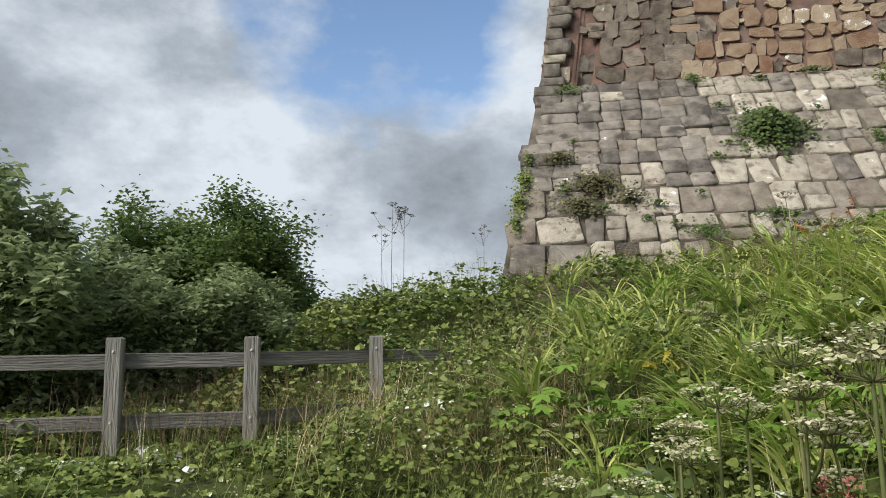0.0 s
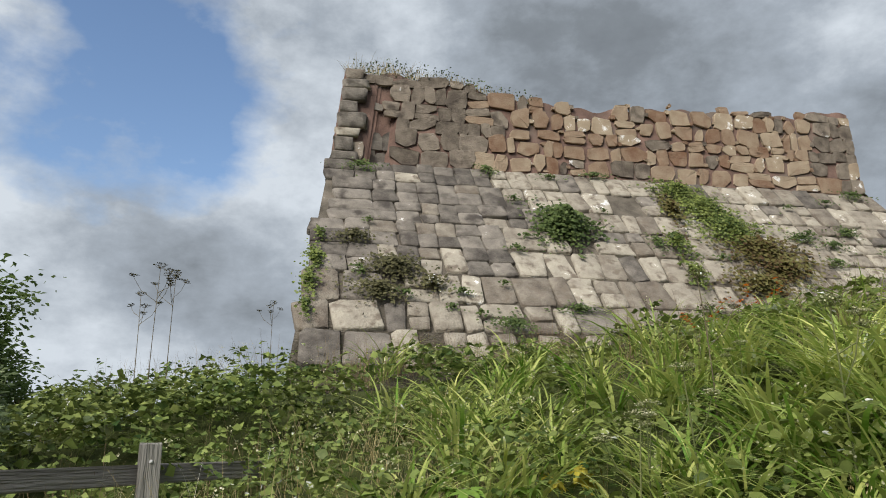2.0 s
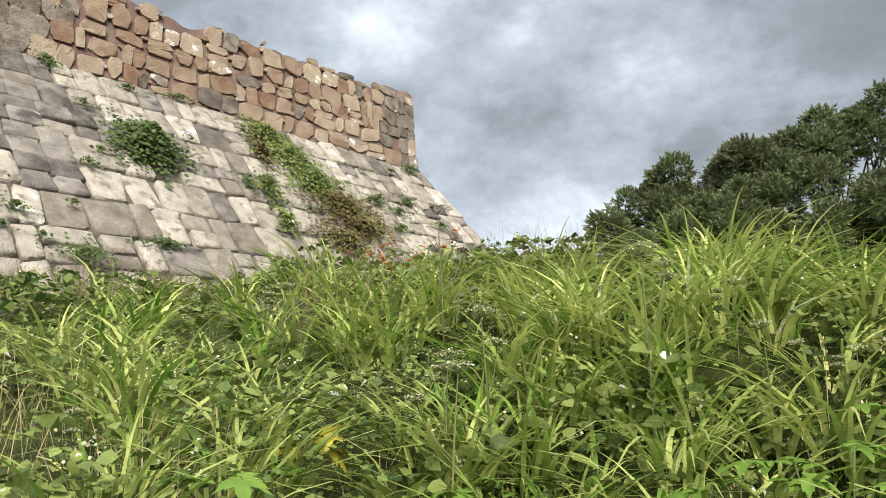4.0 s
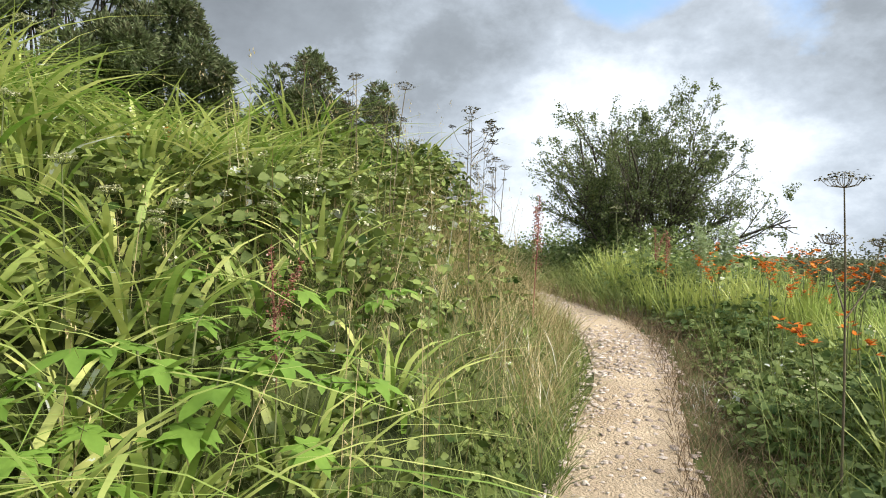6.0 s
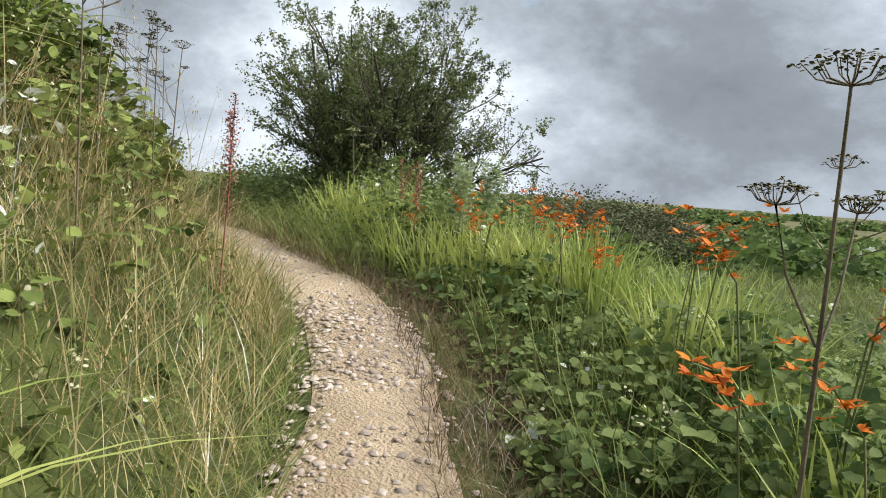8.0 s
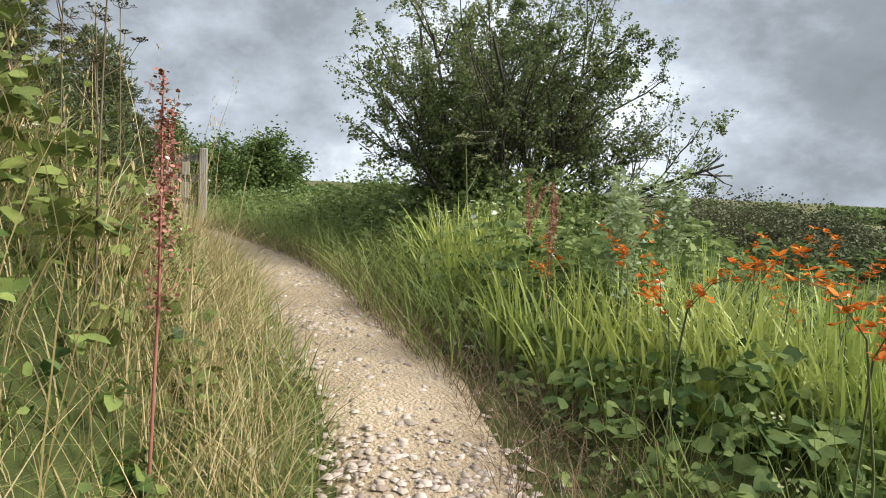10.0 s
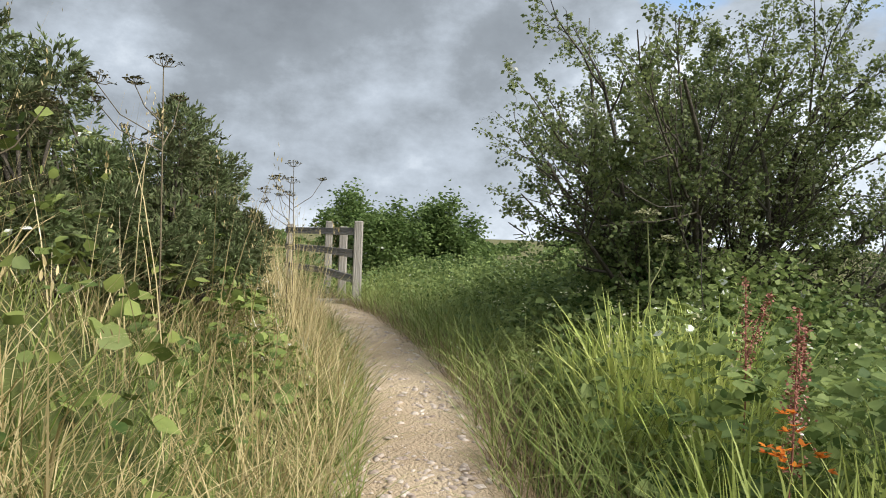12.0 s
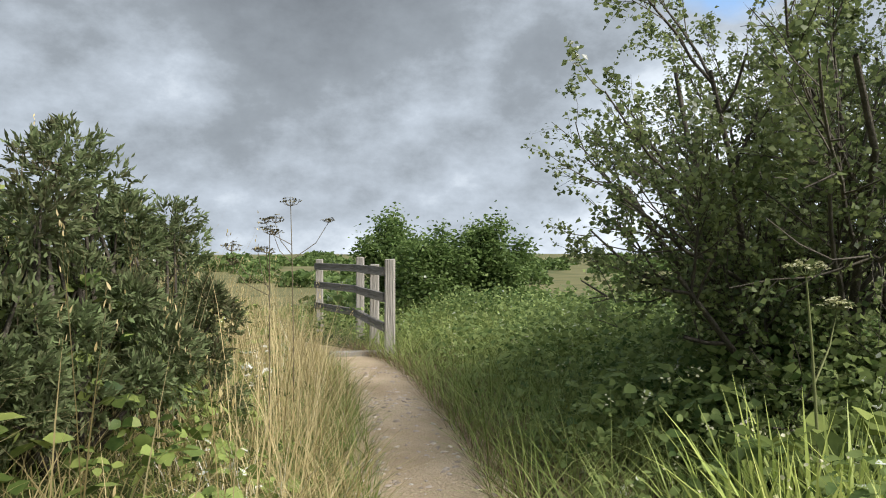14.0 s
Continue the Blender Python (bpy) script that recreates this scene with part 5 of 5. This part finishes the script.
dock_m = spike_master("dock", "rusty red-brown dock seed spike beside the path", 91, 1.0, M_DOCK, 380, 0.011, 0.016, 2)
plant_out(dock_m, [(7.84, 2.33, 2.11), (8.81, 0.0, 1.88), (9.6, -0.5, 1.94), (3.36, 2.3, 1.15), (3.42, 2.15, 1.2), (3.4, 2.4, 1.15), (3.45, 2.3, 1.1), (3.32, 2.45, 1.05), (5.1, 5.2, 1.6)], pr, 0.03, 1.0)
mug_m = spike_master("mugwort", "silvery grey-green mugwort standing among sword leaves", 92, 1.1, M_SILVER, 90, 0.05, 0.03, 6)
plant_out(mug_m, [(8.3, -0.05, 1.9), (8.55, -0.7, 1.94), (8.6, -0.4, 1.85)], pr, 0, 1.1)

def palmate(centre, axis, normal, size, rng):
    """A broad leaf of five pointed, toothed lobes, slightly cupped."""
    a = unit(np.asarray(axis, float)[None])[0]
    sd = unit(np.cross(normal, a)[None])[0]
    nn = np.cross(a, sd)
    tips = ((-2.15, 0.62), (-1.1, 0.85), (0.0, 1.0), (1.1, 0.85), (2.15, 0.62))
    ring = [(-2.9, 0.12)]
    for i, (th, r) in enumerate(tips):
        ring += [(th - 0.30, r * 0.66), (th - 0.17, r * 0.74), (th, r), (th + 0.17, r * 0.74), (th + 0.30, r * 0.66)]
        if i < 4:
            ring.append((th + 0.53, 0.36))
    ring += [(2.9, 0.12)]
    V = [np.asarray(centre, float)]
    for th, r in ring:
        r = r * size * rng.uniform(0.92, 1.08)
        V.append(V[0] + a * math.cos(th) * r + sd * math.sin(th) * r + nn * (-0.35 * r * r / size + rng.normal(0, 0.02) * size))
    n = len(ring)
    F = [[0, i, i + 1, i + 2] for i in range(1, n - 1, 2)]
    return np.array(V), np.array(F)


# yellowed leaves low on the bank
yel_z = ground_z(3.85, 8.25)
yel_h = max(0.4, 0.82 - yel_z)
yel = empty("yellow_leaves", 3.85, 8.25, yel_z, "spray of yellowed maple-shaped leaves low on the bank", "plant")
yr = np.random.default_rng(66)
for j in range(9):
    at_ = (yr.normal(0, 0.15), yr.normal(-0.1, 0.08), yel_h + yr.normal(0, 0.07))
    part("leaf", palmate(at_, (math.cos(j * 2.4), math.sin(j * 2.4), -0.2), np.array([0.1, -0.7, 0.7]), yr.uniform(0.10, 0.17), yr), M_YELLOW, yel)
part("stem", tube([[0, 0, -0.1], [0.02, 0.0, yel_h * 0.5], [0, 0, yel_h]], (0.005, 0.004, 0.003), 4), M_STEM, yel)

# broad lobed leaves low on the bank
def lobed_master(seed):
    rng = np.random.default_rng(seed)
    ob = empty("hogweed_rosette", 0, 0, -60, "rosette of broad lobed bright green leaves", "plant", "broad leaves on the bank")
    for j in range(6):
        a = j * 1.05 + rng.uniform(-0.3, 0.3)
        ln, up_ = rng.uniform(0.2, 0.36), rng.uniform(0.2, 0.46)
        d = np.array([math.cos(a), math.sin(a), 0.0])
        mid, end = d * ln * 0.5 + np.array([0, 0, up_]), d * ln + np.array([0, 0, up_ * 1.02])
        stalk = tube([[0, 0, -0.3], mid, end], (0.005, 0.004, 0.002), 4)
        stem_ = part("leaf_stalk", stalk, M_STEM, ob)
        for k_ in range(3):
            th = a + (0.0, 1.0, -1.0)[k_]
            at_ = end if k_ == 0 else mid + (end - mid) * 0.45
            part("leaf", palmate(at_, (math.cos(th), math.sin(th), rng.normal(-0.1, 0.12)), np.array([0, 0, 1.0]) + rng.normal(0, 0.18, 3), rng.uniform(0.10, 0.15) * (1.0 if k_ == 0 else 0.8), rng), M_FRESH, stem_)
    return ob


M_FRESH = material("fresh_leaf", [(0.085, 0.18, 0.028), (0.16, 0.29, 0.042), (0.26, 0.40, 0.07)], 0.55, 2.0, 40, 0.0, island=0.5, through_light=0.3)
lob = [lobed_master(61), lobed_master(62)]
for i, (x, y) in enumerate(((2.9, 7.0), (3.3, 6.7), (3.6, 7.2), (2.5, 7.3), (4.4, 5.9), (4.7, 5.6), (3.9, 6.3), (5.1, 5.3), (2.2, 7.6), (5.6, 4.7), (4.1, 7.0), (3.0, 7.8), (3.1, 6.2), (3.55, 5.98), (4.6, 5.93), (4.2, 7.05), (5.4, 5.35), (4.77, 5.24), (3.45, 6.9))):
    z_ = ground_z(x, y)
    s_ = pr.uniform(0.85, 1.25)
    copy_thing(lob[i % 2], pose(x, y, z_ + 0.12, pr.uniform(-8, 8), pr.uniform(-8, 8), pr.uniform(0, 360)) @ Matrix.Diagonal((s_, s_, s_, 1)))

for o in (*lob, white_a, white_b, dry_a, dry_b, *cro, dock_m, mug_m):
    remove_master(o)

# tall single grass stalks with seed heads along the upper verge
sx, sy, sd = scatter(1100, 4, 16, -0.5, 6, lambda x, y, d: ss(0.55, 0.8, d) * (1 - ss(1.8, 2.6, d)))
sn = len(sx)
sb = np.stack([sx, sy, land(sx, sy)], 1)
sh, saz, sl = RNG.uniform(0.7, 1.25, sn), RNG.uniform(0, 6.28, sn), RNG.uniform(0.02, 0.25, sn)
stalk_v, stalk_f = blades(sb, sh, np.full(sn, 0.004), saz, sl, np.full(sn, 0.1), 4, 9.0)
tops_ = sb + np.stack([np.cos(saz) * sh * (sl + 0.1), np.sin(saz) * sh * (sl + 0.1), sh * (0.945 - 0.25 * sl)], 1)
hd = np.repeat(tops_, 7, 0) + RNG.normal(0, 1, (sn * 7, 3)) * np.array([0.008, 0.008, 0.035])
hv, hf = leaves(hd, np.tile([0.05, 0.02, 1.0], (sn * 7, 1)) + RNG.normal(0, 0.2, (sn * 7, 3)), RNG.normal(0, 1, (sn * 7, 3)), 0.02, 0.26)
stalks = new("grass_stalks", quad_mesh("grass_stalks", *merged([(stalk_v, stalk_f), (hv, hf)]), M_STRAW))
tagged(stalks, "tall seeding straw-coloured grass stalks on the upper verge", "grass", kind="stuff")

# ---- growth on the rampart ----


def wall_growth(name, label, spots, n, mat, size, thick):
    """Leaves clinging to the sloping face around the given spots (x, z, half width, half height)."""
    pos = []
    total = sum(a * b for _, _, a, b in spots)
    for x, z, a, b in spots:
        m = int(n * a * b / total)
        r, t = np.abs(RNG.normal(0, 0.55, m)), RNG.uniform(0, 2 * np.pi, m)
        wob = 0.45 + 1.1 * vnoise(np.cos(t) * 2 + x, np.sin(t) * 2 + z, 0.45, 41)
        xx, zz = x + a * r * wob * np.cos(t), z + b * r * wob * np.sin(t)
        lift_ = RNG.uniform(0.08, 1, m) * thick * np.maximum(0.1, 1.15 - r)
        pos.append(np.stack([xx, slope_y(zz) - 0.12 - lift_ * 0.7, zz + 0.08 + lift_ * 0.6], 1))
    pos = np.concatenate(pos)
    az = RNG.uniform(0, 2 * np.pi, len(pos))
    axis = np.stack([np.cos(az), np.sin(az) * 0.6 - 0.3, np.sin(az) * 0.6 - 0.2], 1)
    V, F = leaves(pos, axis, unit(RNG.normal(0, 0.4, (len(pos), 3)) + np.array([0, -0.75, 0.65])), RNG.uniform(0.7, 1.4, len(pos)) * size, 0.8)
    ob = empty(name, 10, 18, 6, label, "plant")
    tagged(part("leaf_mass", (V - np.array([10, 18, 6]), F), mat, ob), kind="stuff")
    return ob


M_SHRUB = material("wall_shrub_leaf", [(0.045, 0.075, 0.025), (0.09, 0.13, 0.04), (0.15, 0.20, 0.065)], 0.6, 1.0, 30, 0.0, island=0.6, through_light=0.2)
M_SCRUB = material("dull_scrub_leaf", [(0.05, 0.05, 0.025), (0.10, 0.095, 0.045), (0.16, 0.15, 0.07)], 0.7, 1.0, 30, 0.0, island=0.6, through_light=0.1)
M_IVY_BROWN = material("rusty_ivy_leaf", [(0.07, 0.035, 0.016), (0.14, 0.08, 0.03), (0.16, 0.16, 0.05)], 0.6, 1.0, 30, 0.0, island=0.6)
wall_growth("wall_bush", "dark green bush rooted in the sloping stone face", [(7.9, 6.35, 0.75, 0.5)], 3600, M_SHRUB, 0.085, 0.6)
wall_growth("wall_ivy", "green ivy spreading over the sloping stones", [(11.75, 7.9, 0.8, 0.45), (12.15, 7.3, 0.95, 0.6), (12.5, 6.6, 0.95, 0.6), (10.7, 6.0, 0.3, 0.45), (10.6, 5.0, 0.25, 0.5)], 6800, M_BRAMBLE, 0.07, 0.28)
wall_growth("rusty_creeper", "reddish brown dying creeper on the sloping stones", [(12.9, 5.9, 1.0, 0.55), (13.1, 5.3, 1.0, 0.5), (12.2, 4.8, 0.9, 0.4), (11.2, 7.2, 0.3, 0.6)], 4600, M_IVY_BROWN, 0.08, 0.25)
wall_growth("corner_ivy", "ivy hanging down the broken corner of the rampart", [(1.95, 4.5, 0.2, 0.4), (2.05, 5.1, 0.26, 0.35), (2.16, 5.75, 0.12, 0.25), (1.88, 3.9, 0.12, 0.3)], 900, M_BRAMBLE, 0.06, 0.16)
wall_growth("dull_wall_scrub", "dull brownish scrub in gaps of the lower stones", [(3.7, 4.9, 0.8, 0.38), (3.3, 4.3, 0.6, 0.3), (4.4, 4.5, 0.4, 0.2), (2.9, 5.7, 0.5, 0.18)], 2600, M_SCRUB, 0.06, 0.25)
joints = [(14.4, 6.4, 0.5, 0.22), (16.0, 6.7, 0.5, 0.22), (15.2, 6.2, 0.4, 0.18), (14.8, 5.6, 0.4, 0.15), (16.8, 6.0, 0.4, 0.15), (10.2, 6.0, 0.2, 0.35), (9.6, 8.4, 0.6, 0.12), (6.5, 8.35, 0.35, 0.2), (3.2, 8.2, 0.5, 0.22), (5.9, 3.6, 0.5, 0.25), (17.6, 8.3, 0.6, 0.2), (8.2, 8.2, 0.4, 0.1), (7.4, 4.0, 0.5, 0.14)]
joints += [(rs.uniform(2.5, 16.5), rs.uniform(3.6, 8.3), rs.uniform(0.12, 0.3), rs.uniform(0.05, 0.12)) for _ in range(26)]
wall_growth("wall_weeds", "small weeds and moss growing from the joints", joints, 4200, M_SHRUB, 0.055, 0.12)
crest_x = RNG.uniform(2.8, 8.4, 1100)
crest = np.stack([crest_x, RNG.uniform(20.95, 21.5, 1100), top_z(crest_x) - 0.12], 1)
cv, cf = blades(crest, RNG.uniform(0.15, 0.62, 1100) * (1.2 - (crest_x - 2.8) / 8), RNG.uniform(0.008, 0.018, 1100), RNG.uniform(0, 6.28, 1100), RNG.uniform(0, 0.6, 1100), RNG.uniform(0, 0.6, 1100), 3)
lx = RNG.uniform(2.9, 8.2, 620)
lv, lf = leaf_cloud(np.stack([lx, RNG.uniform(20.92, 21.3, 620), top_z(lx) + RNG.uniform(-0.15, 0.32, 620) * (0.4 + vnoise(lx, lx, 0.5, 4))], 1), 0.07, 0.6)
crest_ob = empty("wall_top_grass", 5, 21, 11, "dry grass and weeds along the broken wall top", "grass")
part("blades", (np.concatenate([cv]) - np.array([5, 21, 11]), cf), M_STRAW, crest_ob)
part("leaf_mass", (lv - np.array([5, 21, 11]), lf), M_SHRUB, crest_ob)

# ---- distance: scrub, woods, houses ----


def scrub_mass(name, label, spots, mat, per, leaf):
    pos, size = [], []
    for x, y, r, h in spots:
        n = int(per * min(1.6, max(1.0, r * h / 6)))
        v = RNG.normal(0, 1, (n, 3))
        v[:, 2] = np.abs(v[:, 2])
        v = unit(v) * RNG.uniform(0.72, 1.03, n)[:, None] * (0.8 + 0.4 * vnoise(v[:, 0] * 4 + x, v[:, 1] * 4 + v[:, 2] * 3, 1.0, 3))[:, None]
        pos.append(np.array([x, y, ground_z(x, y) - 0.2]) + v * np.array([r, r, h]))
        size.append(np.full(n, leaf * (0.6 + 0.08 * r * 2)))
    pos = np.concatenate(pos)
    V, F = leaf_cloud(pos, np.concatenate(size) * RNG.uniform(0.7, 1.4, len(pos)), 0.8, 0.0, 0.3, small_leaves)
    ob = new(name, quad_mesh(name, V, F, mat))
    return tagged(ob, label, "bushes", kind="stuff")


sr = random.Random(17)
spots = []
for i in range(230):
    ang = math.radians(sr.uniform(-80, -6))
    dist = sr.uniform(26, 130)
    spots.append((8 + dist * math.cos(ang), 1 + dist * math.sin(ang), sr.uniform(1.2, 2.2) + dist * 0.022, sr.uniform(0.7, 1.5) + dist * 0.026))
woods = []
for i in range(34):
    u = i / 33
    ang = math.radians(-50 - 18 * u + sr.uniform(-0.8, 0.8))
    dist = sr.uniform(36, 52)
    x, y = 5.7 + dist * math.cos(ang), 2.8 + dist * math.sin(ang)
    woods.append((x, y, sr.uniform(2.2, 3.6), max(1.5, 2.6 - 2.6 * u ** 1.3 + sr.uniform(-0.9, 0.5) - ground_z(x, y))))
scrub_mass("wooded_rise", "dark wooded rise beyond the falling ground", woods, M_WOODS, 2300, 0.15)
scrub_mass("field_scrub", "dark green scrub and thickets on the low ground", spots, M_SALLOW, 300, 0.42)
spots = []
for i in range(14):
    spots.append((sr.uniform(17, 30), sr.uniform(-9, -2.5), sr.uniform(1.0, 1.8), sr.uniform(0.8, 1.4)))
for i in range(10):
    spots.append((sr.uniform(13.5, 19), sr.uniform(-6, -2.4), sr.uniform(0.7, 1.2), sr.uniform(0.6, 1.1)))
for i in range(5, 16):
    spots.append((9.5 + 0.45 * i + sr.uniform(-0.2, 0.2), -1.55 - 0.03 * i + sr.uniform(-0.35, 0.25), sr.uniform(0.4, 0.65), sr.uniform(0.45, 0.8)))
for i in range(12):
    spots.append((11.2 + 0.42 * i + sr.uniform(-0.3, 0.3), -2.4 + sr.uniform(-0.7, 0.5), sr.uniform(0.7, 1.0), sr.uniform(1.0, 1.45)))
for i in range(9):
    spots.append((11.1 + 0.36 * i + sr.uniform(-0.2, 0.2), -1.8 + sr.uniform(-0.25, 0.2), sr.uniform(0.5, 0.75), sr.uniform(0.9, 1.4)))
scrub_mass("hedge_scrub", "dense green thicket between path and fields", spots, M_HEDGE, 2600, 0.075)
spots = []
for i in range(240):
    ang = math.radians(sr.uniform(-100, 62))
    dist = sr.choice((260, 420, 640, 900)) * sr.uniform(0.9, 1.1)
    spots.append((8 + dist * math.cos(ang), 1 + dist * math.sin(ang), dist * sr.uniform(0.012, 0.03), 3 + dist * sr.uniform(0.003, 0.009)))
scrub_mass("far_woods", "far hedges and woods along the horizon", spots, M_SALLOW, 170, 1.3)


def house(x, y, turn, ln):
    z = ground_z(x, y)
    ob = empty("far_house", x, y, z, "small pale rendered house far off", "house", "far houses")
    ob.rotation_euler = (0, 0, turn)
    me = box(0, 0, 2.3, ln, 7, 5.6, 0.05)
    me.materials.append(M_WALL)
    part("wall", me, None, ob)
    V = np.array([[-ln / 2 - 0.3, -3.9, 5.0], [ln / 2 + 0.3, -3.9, 5.0], [ln / 2 + 0.3, 0, 7.8], [-ln / 2 - 0.3, 0, 7.8], [-ln / 2 - 0.3, 3.9, 5.0], [ln / 2 + 0.3, 3.9, 5.0]])
    part("roof", (V, np.array([[0, 1, 2, 3], [3, 2, 5, 4], [0, 4, 5, 1]])), M_SLATE, ob)
    for wx in (-ln * 0.3, 0.0, ln * 0.3):
        for wz in (1.4, 3.8):
            w = box(wx, -3.5, wz, 1.0, 0.12, 1.1, 0.0)
            w.materials.append(M_SLATE)
            part("window", w, None, ob)


for x, y, t, ln in ((830, 80, -1.4, 12), (852, 104, -1.5, 14), (845, 138, -1.3, 10), (720, -430, -1.0, 14), (750, -470, -1.1, 12)):
    house(x, y, t, ln)
